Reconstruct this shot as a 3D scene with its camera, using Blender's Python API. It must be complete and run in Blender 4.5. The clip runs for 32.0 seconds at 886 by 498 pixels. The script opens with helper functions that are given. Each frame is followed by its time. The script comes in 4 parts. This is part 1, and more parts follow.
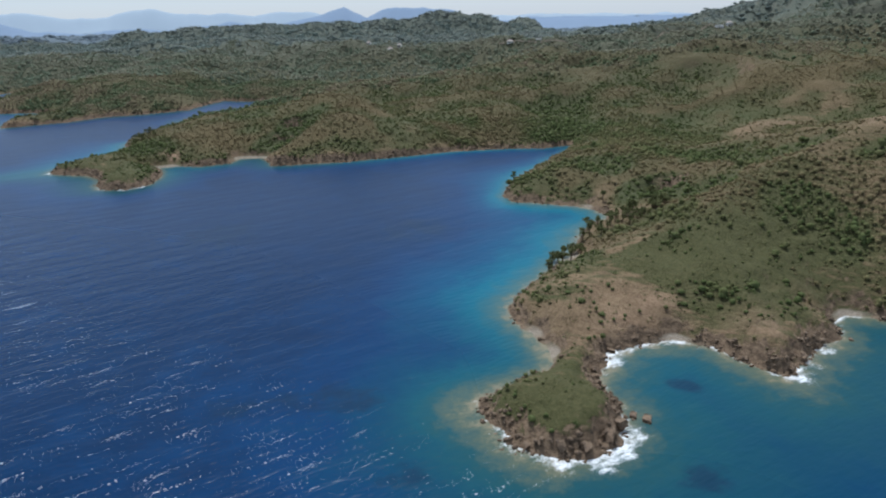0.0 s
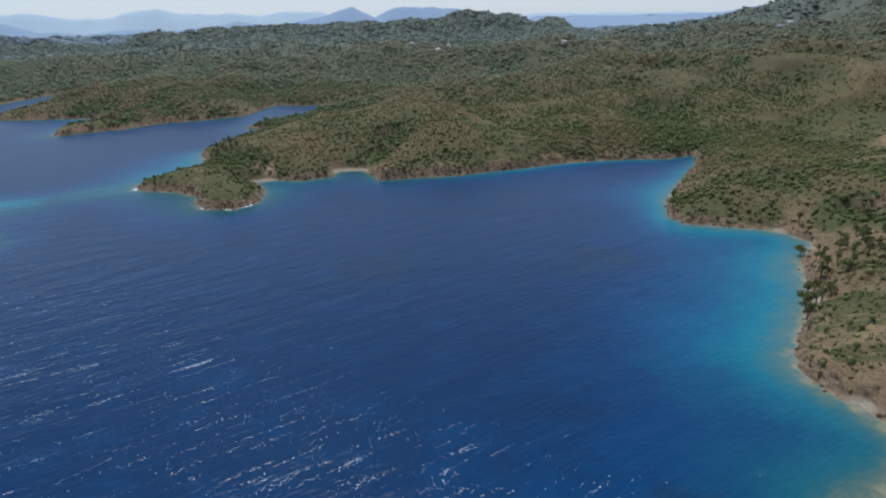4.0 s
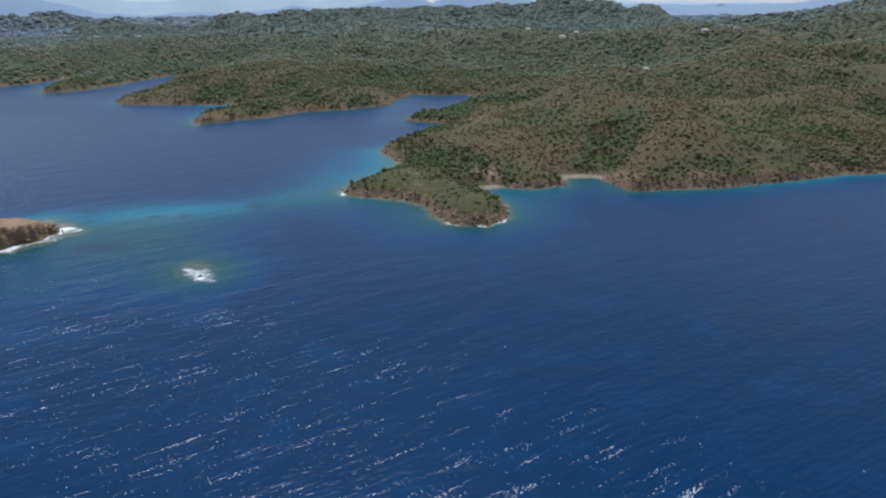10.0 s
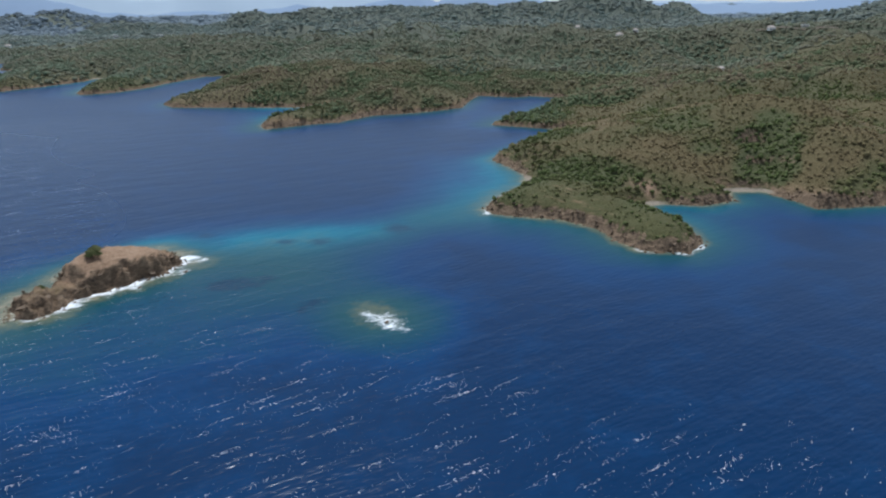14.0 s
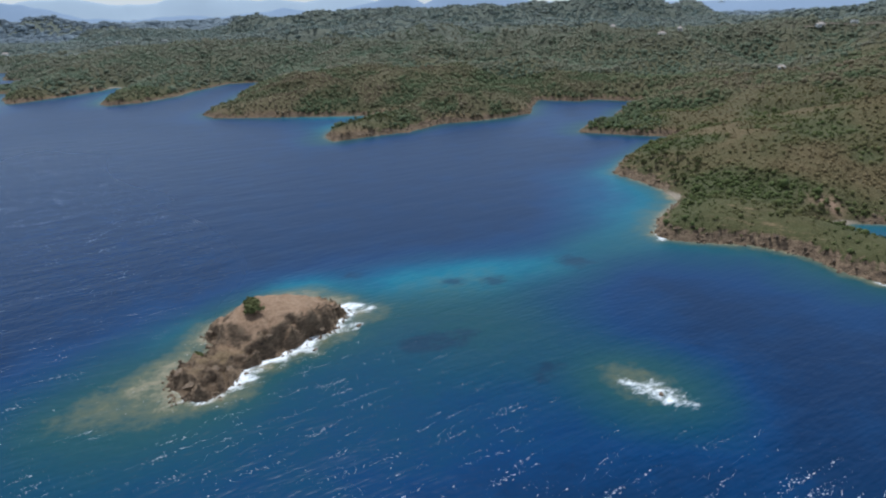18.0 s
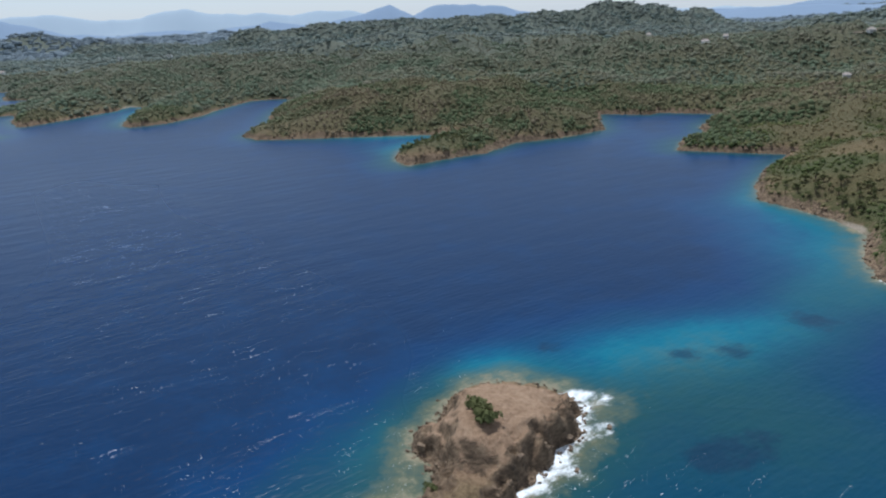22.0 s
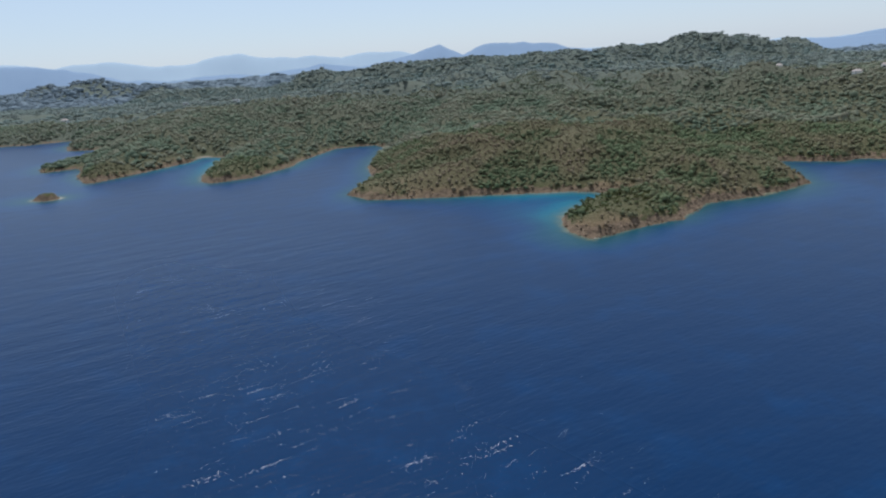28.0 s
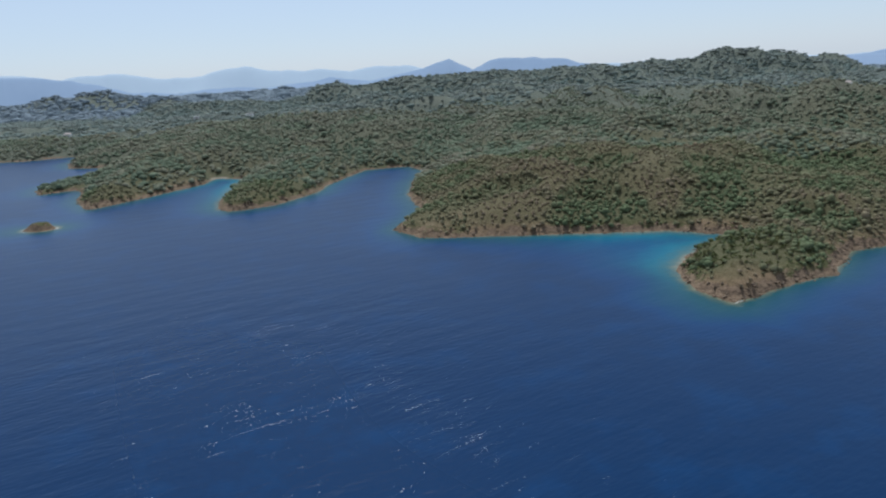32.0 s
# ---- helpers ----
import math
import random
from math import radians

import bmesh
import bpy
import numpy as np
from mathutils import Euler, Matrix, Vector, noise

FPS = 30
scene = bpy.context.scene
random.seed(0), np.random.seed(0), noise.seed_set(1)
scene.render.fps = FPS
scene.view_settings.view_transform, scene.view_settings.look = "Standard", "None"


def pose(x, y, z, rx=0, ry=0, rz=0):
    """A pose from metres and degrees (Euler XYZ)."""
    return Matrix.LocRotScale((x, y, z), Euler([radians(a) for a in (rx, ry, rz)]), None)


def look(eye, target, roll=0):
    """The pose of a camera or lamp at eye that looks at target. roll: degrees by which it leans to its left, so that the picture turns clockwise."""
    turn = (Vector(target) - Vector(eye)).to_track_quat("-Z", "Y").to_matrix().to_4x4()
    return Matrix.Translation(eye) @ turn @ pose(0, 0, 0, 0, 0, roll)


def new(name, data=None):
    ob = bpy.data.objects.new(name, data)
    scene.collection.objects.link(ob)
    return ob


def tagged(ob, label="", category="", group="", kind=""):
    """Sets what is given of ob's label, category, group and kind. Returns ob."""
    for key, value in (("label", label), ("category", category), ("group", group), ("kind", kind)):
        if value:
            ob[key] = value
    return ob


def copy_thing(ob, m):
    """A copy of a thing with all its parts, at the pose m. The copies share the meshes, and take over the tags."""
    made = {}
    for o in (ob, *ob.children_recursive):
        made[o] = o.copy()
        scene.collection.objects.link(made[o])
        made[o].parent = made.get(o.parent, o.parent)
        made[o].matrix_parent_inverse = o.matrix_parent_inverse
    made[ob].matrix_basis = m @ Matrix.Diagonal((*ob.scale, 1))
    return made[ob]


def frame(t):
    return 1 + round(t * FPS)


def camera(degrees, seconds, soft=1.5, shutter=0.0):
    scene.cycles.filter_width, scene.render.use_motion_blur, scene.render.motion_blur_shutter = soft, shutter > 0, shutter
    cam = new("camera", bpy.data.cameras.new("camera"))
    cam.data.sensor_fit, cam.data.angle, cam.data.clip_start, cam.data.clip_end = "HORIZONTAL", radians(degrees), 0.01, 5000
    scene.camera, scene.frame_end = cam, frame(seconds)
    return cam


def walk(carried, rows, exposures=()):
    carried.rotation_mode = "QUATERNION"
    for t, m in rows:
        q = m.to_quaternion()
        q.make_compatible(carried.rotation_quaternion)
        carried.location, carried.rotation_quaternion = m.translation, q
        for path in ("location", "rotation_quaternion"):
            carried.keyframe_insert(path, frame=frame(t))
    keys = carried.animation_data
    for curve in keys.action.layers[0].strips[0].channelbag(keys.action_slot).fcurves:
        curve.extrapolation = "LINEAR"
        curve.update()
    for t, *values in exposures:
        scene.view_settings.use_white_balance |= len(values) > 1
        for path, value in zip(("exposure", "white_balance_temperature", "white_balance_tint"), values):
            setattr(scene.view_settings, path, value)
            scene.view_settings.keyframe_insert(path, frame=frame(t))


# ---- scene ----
cam = camera(67.0, 32.0, soft=2.2)
PATH = [
    (0, (7.099, -3.875, 81.835), (7.042, -1.991, 81.167), -1.6),
    (0.5, (-1.108, 0.528, 81.901), (-1.165, 2.413, 81.233), -1.6),
    (1, (-10.259, 4.763, 82.257), (-10.313, 6.648, 81.589), -1.6),
    (1.5, (-18.217, 9.157, 82.206), (-18.272, 11.041, 81.539), -1.6),
    (2, (-27.185, 13.586, 82.598), (-27.238, 15.471, 81.931), -1.6),
    (2.5, (-35.981, 18.196, 82.918), (-36.033, 20.08, 82.249), -1.7),
    (3, (-44.073, 22.365, 82.953), (-44.124, 24.249, 82.285), -1.7),
    (3.5, (-52.229, 26.615, 83.023), (-52.278, 28.5, 82.355), -1.7),
    (5.5, (-85.182, 43.981, 84.259), (-85.263, 45.859, 83.576), -1.8),
    (6, (-93.607, 48.286, 83.971), (-93.699, 50.162, 83.285), -1.7),
    (6.5, (-102.622, 52.963, 83.756), (-102.729, 54.837, 83.066), -1.6),
    (7, (-110.823, 57.32, 83.39), (-110.941, 59.193, 82.697), -1.4),
    (7.5, (-119.636, 62.934, 82.803), (-119.767, 64.804, 82.106), -1.3),
    (8, (-128.63, 67.629, 81.782), (-128.773, 69.498, 81.085), -1.2),
    (8.5, (-137.161, 71.738, 81.272), (-137.308, 73.606, 80.574), -1.0),
    (9, (-145.297, 75.946, 81.005), (-145.447, 77.815, 80.308), -1.0),
    (9.5, (-154.358, 80.815, 80.897), (-154.51, 82.682, 80.198), -0.9),
    (10, (-162.455, 84.764, 80.819), (-162.606, 86.632, 80.119), -0.9),
    (10.5, (-169.978, 88.24, 80.647), (-170.13, 90.107, 79.947), -0.9),
    (11, (-178.912, 92.76, 80.278), (-179.062, 94.627, 79.578), -0.9),
    (11.5, (-187.617, 98.069, 79.848), (-187.769, 99.936, 79.147), -1.0),
    (12, (-196.091, 102.942, 79.446), (-196.244, 104.809, 78.744), -1.0),
    (12.5, (-204.176, 107.006, 79.062), (-204.325, 108.873, 78.36), -1.0),
    (13, (-212.668, 111.485, 78.62), (-212.815, 113.352, 77.918), -1.0),
    (13.5, (-220.826, 115.622, 78.278), (-220.968, 117.489, 77.576), -0.9),
    (14, (-228.752, 119.777, 78.025), (-228.889, 121.646, 77.324), -0.9),
    (14.5, (-237.918, 124.292, 77.89), (-238.048, 126.161, 77.19), -1.0),
    (16.5, (-269.071, 140.376, 77.021), (-269.177, 142.247, 76.322), -1.3),
    (17, (-277.29, 144.442, 77.073), (-277.39, 146.313, 76.374), -1.3),
    (17.5, (-285.498, 149.055, 77.014), (-285.591, 150.926, 76.315), -1.4),
    (18, (-293.463, 153.505, 77.08), (-293.548, 155.378, 76.383), -1.6),
    (18.5, (-301.7, 157.963, 77.216), (-301.77, 159.837, 76.523), -1.7),
    (19, (-309.042, 162.625, 77.155), (-309.1, 164.501, 76.466), -1.9),
    (19.5, (-316.749, 167.466, 77.354), (-316.794, 169.344, 76.669), -2.1),
    (20, (-323.908, 172.567, 77.441), (-323.943, 174.446, 76.758), -2.1),
    (20.5, (-331.137, 178.105, 77.381), (-331.171, 179.984, 76.698), -2.2),
    (21, (-337.745, 183.636, 76.963), (-337.779, 185.517, 76.283), -2.3),
    (21.5, (-344.601, 189.147, 77.29), (-344.637, 191.029, 76.613), -2.3),
    (22, (-350.883, 195.202, 76.841), (-350.92, 197.086, 76.172), -2.3),
    (22.5, (-357.286, 201.71, 76.459), (-357.33, 203.598, 75.799), -2.4),
    (23, (-362.987, 207.82, 76.187), (-363.041, 209.711, 75.54), -2.5),
    (23.5, (-368.409, 214.063, 75.811), (-368.477, 215.959, 75.177), -2.7),
    (24, (-374.151, 221.943, 75.533), (-374.238, 223.842, 74.913), -2.7),
    (24.5, (-380.311, 230.62, 75.446), (-380.423, 232.523, 74.84), -3.0),
    (25, (-385.676, 238.348, 75.138), (-385.801, 240.253, 74.542), -3.2),
    (25.5, (-390.926, 246.161, 75.197), (-391.062, 248.068, 74.61), -3.3),
    (27.5, (-409.798, 276.657, 75.14), (-409.946, 278.569, 74.573), -3.6),
    (28, (-413.556, 284.482, 75.079), (-413.709, 286.396, 74.518), -3.6),
    (28.5, (-418.171, 292.011, 75.077), (-418.329, 293.929, 74.532), -3.6),
    (29, (-422.33, 299.127, 75.229), (-422.49, 301.048, 74.695), -3.5),
    (29.5, (-425.959, 305.953, 75.203), (-426.121, 307.876, 74.677), -3.5),
    (30, (-430.217, 313.86, 75.179), (-430.379, 315.784, 74.657), -3.4),
    (30.5, (-434.508, 321.925, 75.305), (-434.67, 323.849, 74.782), -3.4),
    (31, (-438.894, 329.812, 75.288), (-439.056, 331.736, 74.765), -3.3),
    (31.5, (-443.177, 337.496, 74.92), (-443.338, 339.42, 74.398), -3.2),
    (32, (-447.095, 344.869, 74.913), (-447.255, 346.793, 74.392), -3.1),
]
walk(cam, [(t, look(eye, target, roll)) for t, eye, target, roll in PATH],
     exposures=[(0, 0.1, 5550, 10), (32, 0.1, 5550, 10)])

# ---- light: high hazy summer sun, ahead and to the left ----
SUN_AZ, SUN_EL = radians(-15.0), radians(63.0)
world = bpy.data.worlds.new("sky")
scene.world = world
world.use_nodes = True
wn, wl = world.node_tree.nodes, world.node_tree.links
sky = wn.new("ShaderNodeTexSky")
sky.sky_type, sky.sun_disc = "NISHITA", False
sky.sun_elevation, sky.sun_rotation = SUN_EL, SUN_AZ
sky.air_density, sky.dust_density, sky.ozone_density, sky.altitude = 1.0, 0.35, 3.0, 80.0
haze = wn.new("ShaderNodeMix")
haze.data_type = "RGBA"
haze.inputs[0].default_value, haze.inputs[7].default_value = 0.72, (4.75, 5.0, 5.2, 1)
wl.new(sky.outputs[0], haze.inputs[6])
wl.new(haze.outputs[2], wn["Background"].inputs["Color"])
wn["Background"].inputs["Strength"].default_value = 0.115
sun = new("sun", bpy.data.lights.new("sun", "SUN"))
sun.data.energy, sun.data.angle, sun.data.color = 3.7, radians(0.6), (1.0, 0.96, 0.88)
sun.matrix_world = look((0, 0, 400), (-400 * math.sin(SUN_AZ) * math.cos(SUN_EL), -400 * math.cos(SUN_AZ) * math.cos(SUN_EL), 400 - 400 * math.sin(SUN_EL)))


# ---- materials ----
class Mat:
    """A node material with a principled surface and short ways to add nodes."""

    def __init__(self, name, rough=0.9, spec=0.3):
        self.m = bpy.data.materials.new(name)
        self.m.use_nodes = True
        self.t = self.m.node_tree
        self.bsdf = self.t.nodes["Principled BSDF"]
        self.bsdf.inputs["Roughness"].default_value = rough
        self.bsdf.inputs["Specular IOR Level"].default_value = spec

    def node(self, kind, **values):
        n = self.t.nodes.new(kind)
        for k, v in values.items():
            n.inputs[k.replace("_", " ")].default_value = v
        return n

    def link(self, a, b):
        self.t.links.new(a, b)

    def place(self, scale=(1, 1, 1), turn=0.0):
        geo, mp = self.node("ShaderNodeNewGeometry"), self.node("ShaderNodeMapping")
        mp.vector_type = "TEXTURE"
        mp.inputs["Scale"].default_value = scale
        mp.inputs["Rotation"].default_value = (0, 0, turn)
        self.link(geo.outputs["Position"], mp.inputs["Vector"])
        return mp.outputs[0]

    def noise(self, size, detail=4.0, rough=0.55, stretch=(1, 1, 1), turn=0.0):
        """Noise between about 0.25 and 0.75 with features of that many metres."""
        n = self.node("ShaderNodeTexNoise", Scale=1.0 / size, Detail=detail, Roughness=rough)
        self.link(self.place(stretch, turn), n.inputs["Vector"])
        return n.outputs["Fac"]

    def math(self, op, a, b=0.0, c=0.0, clamp=False):
        n = self.t.nodes.new("ShaderNodeMath")
        n.operation, n.use_clamp = op, clamp
        for i, v in enumerate((a, b, c)):
            if isinstance(v, (int, float)):
                n.inputs[i].default_value = v
            else:
                self.link(v, n.inputs[i])
        return n.outputs[0]

    def band(self, v, lo, hi):
        """0 below lo, 1 above hi."""
        n = self.node("ShaderNodeMapRange")
        n.interpolation_type = "SMOOTHSTEP"
        self.link(v, n.inputs["Value"])
        n.inputs["From Min"].default_value, n.inputs["From Max"].default_value = lo, hi
        return n.outputs[0]

    def mix(self, fac, a, b):
        n = self.t.nodes.new("ShaderNodeMix")
        n.data_type = "RGBA"
        for i, v in ((0, fac), (6, a), (7, b)):
            if isinstance(v, (int, float)):
                n.inputs[i].default_value = v
            elif isinstance(v, tuple):
                n.inputs[i].default_value = (*v, 1)
            else:
                self.link(v, n.inputs[i])
        return n.outputs[2]

    def ramp(self, v, stops):
        n = self.t.nodes.new("ShaderNodeValToRGB")
        e = n.color_ramp.elements
        while len(e) < len(stops):
            e.new(0.5)
        for s, (p, c) in zip(e, stops):
            s.position, s.color = p, (*c, 1)
        self.link(v, n.inputs[0])
        return n.outputs[0]

    def attr(self, name):
        n = self.t.nodes.new("ShaderNodeAttribute")
        n.attribute_name = name
        return n.outputs["Fac"]

    def bump(self, height, strength, distance):
        n = self.node("ShaderNodeBump", Strength=strength, Distance=distance)
        self.link(height, n.inputs["Height"])
        self.link(n.outputs[0], self.bsdf.inputs["Normal"])
        return n

    def colour(self, c):
        if isinstance(c, tuple):
            self.bsdf.inputs["Base Color"].default_value = (*c, 1)
        else:
            self.link(c, self.bsdf.inputs["Base Color"])
        return self


def ground_material():
    """Dry hillside: straw and red-brown earth, low green scrub, dark rock where steep, pale shingle at the water's edge."""
    k = Mat("hillside", 0.95, 0.15)
    geo = k.node("ShaderNodeNewGeometry")
    up, at = k.node("ShaderNodeSeparateXYZ"), k.node("ShaderNodeSeparateXYZ")
    k.link(geo.outputs["True Normal"], up.inputs[0])
    k.link(geo.outputs["Position"], at.inputs[0])
    fine, mid, broad = k.noise(0.8, 5, 0.65), k.noise(9, 5, 0.6), k.noise(60, 4, 0.5)
    soil = k.ramp(k.math("MULTIPLY_ADD", fine, 0.6, k.math("MULTIPLY", mid, 0.5)), [(0.35, EARTH_DARK), (0.52, EARTH), (0.7, STRAW)])
    streak = k.noise(2.0, 5, 0.68, (4.2, 1, 1), -0.5)
    green_fac = k.band(k.math("ADD", k.math("MULTIPLY_ADD", k.attr("green"), 0.4, -0.28), k.math("ADD", k.math("MULTIPLY", broad, 0.4), k.math("MULTIPLY", streak, 0.7))), 0.5, 0.62)
    green = k.ramp(fine, [(0.3, SCRUB_DARK), (0.7, SCRUB)])
    earth = k.mix(k.math("MULTIPLY", green_fac, 0.85), soil, green)
    crack = k.noise(2.2, 6, 0.7, (1, 1, 0.5))
    rock = k.ramp(crack, [(0.3, ROCK_DARK), (0.45, ROCK), (0.72, ROCK_PALE)])
    steep = k.math("MULTIPLY", k.band(k.math("ADD", up.outputs[2], k.math("MULTIPLY", k.noise(1.6, 4), 0.25)), 0.92, 0.78), k.math("MULTIPLY_ADD", k.attr("wooded"), -0.9, 1.0, clamp=True))
    bare = k.band(k.math("ADD", k.attr("rocky"), k.math("MULTIPLY", k.noise(2.4, 5, 0.65), 0.9)), 0.72, 0.95)
    litter = k.mix(k.attr("dry"), k.ramp(fine, [(0.3, (0.05, 0.057, 0.024)), (0.7, (0.08, 0.084, 0.036))]), k.ramp(fine, [(0.3, (0.078, 0.062, 0.027)), (0.7, (0.112, 0.086, 0.039))]))
    earth = k.mix(k.attr("litter"), earth, litter)
    earth = k.mix(k.math("MULTIPLY", k.attr("wooded"), 0.6), earth, k.ramp(fine, [(0.3, (0.074, 0.068, 0.034)), (0.7, (0.1, 0.088, 0.046))]))
    # inland mask greys the far ground: haze painted into its colour
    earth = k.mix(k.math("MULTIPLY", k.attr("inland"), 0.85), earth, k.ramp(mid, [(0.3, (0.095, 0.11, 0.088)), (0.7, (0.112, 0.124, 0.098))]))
    earth = k.mix(k.attr("tan"), earth, k.ramp(k.math("MULTIPLY_ADD", fine, 0.6, k.math("MULTIPLY", mid, 0.5)), [(0.35, (0.14, 0.09, 0.055)), (0.52, (0.25, 0.16, 0.1)), (0.72, (0.34, 0.235, 0.155))]))
    land = k.mix(k.math("MAXIMUM", steep, bare), earth, rock)
    shingle = k.ramp(k.noise(0.35, 4, 0.7), [(0.3, (0.15, 0.125, 0.095)), (0.7, (0.36, 0.3, 0.225))])
    low = k.math("MULTIPLY", k.band(k.math("ADD", at.outputs[2], mid), 1.6, 1.1), k.attr("beach"))
    k.colour(k.mix(low, land, shingle))
    k.bump(k.math("ADD", k.math("MULTIPLY", crack, 1.0), k.math("MULTIPLY", fine, 0.5)), 0.9, 0.8)
    return k.m


def rock_material():
    k = Mat("sea_rock", 0.85, 0.3)
    crack = k.noise(0.9, 6, 0.7, (1, 1, 0.55))
    k.colour(k.ramp(crack, [(0.3, ROCK_DARK), (0.45, ROCK), (0.72, ROCK_PALE)]))
    k.bump(crack, 0.8, 0.3)
    return k.m


def leaf_material(name, dark, mid, light, per_island):
    """Small dull leaves that let some of the sun through."""
    k = Mat(name, 0.85, 0.08)
    if per_island:
        pick = k.node("ShaderNodeNewGeometry").outputs["Random Per Island"]
    else:
        pick = k.node("ShaderNodeObjectInfo").outputs["Random"]
    v = k.math("ADD", k.math("MULTIPLY", pick, 0.22), k.math("ADD", k.math("MULTIPLY", k.attr("dry"), 0.75), k.math("MULTIPLY", k.noise(2.5, 4, 0.6), 0.3)))
    c = k.ramp(v, [(0.3, dark), (0.58, mid), (0.95, light)])
    k.colour(c)
    k.bump(k.noise(0.7, 3, 0.7), 0.35, 0.4)
    through_leaf, both = k.t.nodes.new("ShaderNodeBsdfTranslucent"), k.t.nodes.new("ShaderNodeMixShader")
    k.link(c, through_leaf.inputs["Color"])
    both.inputs[0].default_value = 0.12
    k.link(k.bsdf.outputs[0], both.inputs[1])
    k.link(through_leaf.outputs[0], both.inputs[2])
    k.link(both.outputs[0], k.t.nodes["Material Output"].inputs["Surface"])
    return k.m


def water_material():
    """Choppy sea over sand, weed and deep water, with sun glints painted white; depth, weed and foam come with the
    mesh.
    """
    k = Mat("sea_water", 0.2, 0.2)
    k.bsdf.inputs["IOR"].default_value = 1.333
    wobble = k.math("MULTIPLY", k.math("SUBTRACT", k.noise(14, 5, 0.6), 0.5), 0.22)
    d = k.attr("depth")
    reef = k.math("MULTIPLY", k.math("SUBTRACT", k.noise(4.5, 6, 0.7), 0.5), k.math("MULTIPLY", k.math("SUBTRACT", 1.0, d), 0.5))
    deep = k.math("ADD", k.math("ADD", d, reef), k.math("MULTIPLY", wobble, k.math("MULTIPLY", d, 2.0)), clamp=True)
    dull = k.ramp(deep, [(0.0, SHALLOW), (0.08, REEF_WATER), (0.24, TEAL), (0.6, BLUE), (0.85, DEEP_BLUE), (1.0, NAVY)])
    clear = k.ramp(deep, [(0.0, SHALLOW), (0.12, SAND_WATER), (0.34, TURQUOISE), (0.56, BRIGHT_BLUE), (0.8, DEEP_BLUE), (1.0, NAVY)])
    body = k.mix(k.attr("sand"), dull, clear)
    patch = k.math("MULTIPLY", k.band(k.math("ADD", k.attr("weed"), k.math("MULTIPLY", k.noise(8, 5, 0.7), 1.5)), 1.05, 1.45), 0.65)
    body = k.mix(patch, body, WEED)
    froth = k.math("ADD", k.math("MULTIPLY", k.noise(2.2, 6, 0.75, (1.8, 1, 1), WAVE), 1.35), k.math("MULTIPLY", k.noise(0.45, 5, 0.75), 0.5))
    foam = k.math("MULTIPLY", k.band(k.math("ADD", k.attr("foam"), froth), 1.22, 1.62), 0.88)
    # broken white dashes painted in wave ranks stand in for sun glints
    crest = k.noise(0.28, 2, 0.55, (2.3, 1, 1), WAVE)
    ranks = k.noise(1.7, 2, 0.5, (7.0, 1, 1), WAVE + 0.05)
    torn = k.noise(0.09, 1, 0.6, (2.2, 1, 1), WAVE)
    glint_patch = k.noise(18, 3, 0.5, (2.4, 1, 1), WAVE)
    glint_bias = k.math("SUBTRACT", k.math("MULTIPLY_ADD", glint_patch, 0.12, k.math("MULTIPLY", ranks, 0.45)), k.attr("glint_fade"))
    glint = k.math("MULTIPLY", k.band(k.math("MULTIPLY_ADD", crest, 0.7, glint_bias), 0.772, 0.828), k.band(torn, 0.42, 0.52))
    white = k.math("MAXIMUM", foam, k.math("MULTIPLY", glint, 0.95))
    k.colour(k.mix(white, body, (0.84, 0.86, 0.87)))
    k.link(k.math("ADD", k.math("MULTIPLY", white, 0.6), k.math("MULTIPLY_ADD", k.attr("chop"), -0.13, 0.36)), k.bsdf.inputs["Roughness"])
    swell = k.noise(7, 2, 0.5, (3.2, 1, 1), WAVE)
    chop = k.noise(1.15, 1.5, 0.5, (2.8, 1, 1), WAVE)
    h = k.math("ADD", k.math("MULTIPLY", swell, 0.58), k.math("MULTIPLY", chop, 0.2))
    k.bump(k.math("MULTIPLY", h, k.attr("chop")), 1.0, 1.0)
    return k.m


EARTH_DARK, EARTH, STRAW = (0.085, 0.06, 0.034), (0.155, 0.108, 0.06), (0.235, 0.166, 0.096)
SCRUB_DARK, SCRUB = (0.038, 0.046, 0.015), (0.07, 0.075, 0.026)
ROCK_DARK, ROCK, ROCK_PALE = (0.036, 0.028, 0.021), (0.125, 0.086, 0.055), (0.27, 0.19, 0.12)
WAVE = 0.6
SHALLOW, REEF_WATER, SAND_WATER = (0.21, 0.185, 0.12), (0.085, 0.1, 0.065), (0.055, 0.12, 0.12)
TURQUOISE, TEAL, BRIGHT_BLUE, BLUE = (0.006, 0.112, 0.165), (0.011, 0.053, 0.062), (0.003, 0.055, 0.125), (0.004, 0.04, 0.076)
DEEP_BLUE, NAVY, WEED = (0.002, 0.029, 0.092), (0.002, 0.0195, 0.062), (0.006, 0.022, 0.05)
GROUND, ROCKS, WATER = ground_material(), rock_material(), water_material()
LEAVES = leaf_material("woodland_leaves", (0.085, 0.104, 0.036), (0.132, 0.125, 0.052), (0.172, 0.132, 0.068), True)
# next four, for farther woods: same leaves, paler and bluer, haze in their colour
FAR_LEAVES = leaf_material("hazed_hill_leaves", (0.118, 0.146, 0.092), (0.16, 0.165, 0.108), (0.2, 0.168, 0.118), True)
RIDGE_LEAVES = leaf_material("hazed_ridge_leaves", (0.152, 0.188, 0.16), (0.172, 0.196, 0.166), (0.193, 0.196, 0.164), True)
HAZY_LEAVES = leaf_material("hazed_far_leaves", (0.165, 0.202, 0.222), (0.175, 0.208, 0.226), (0.186, 0.211, 0.226), True)
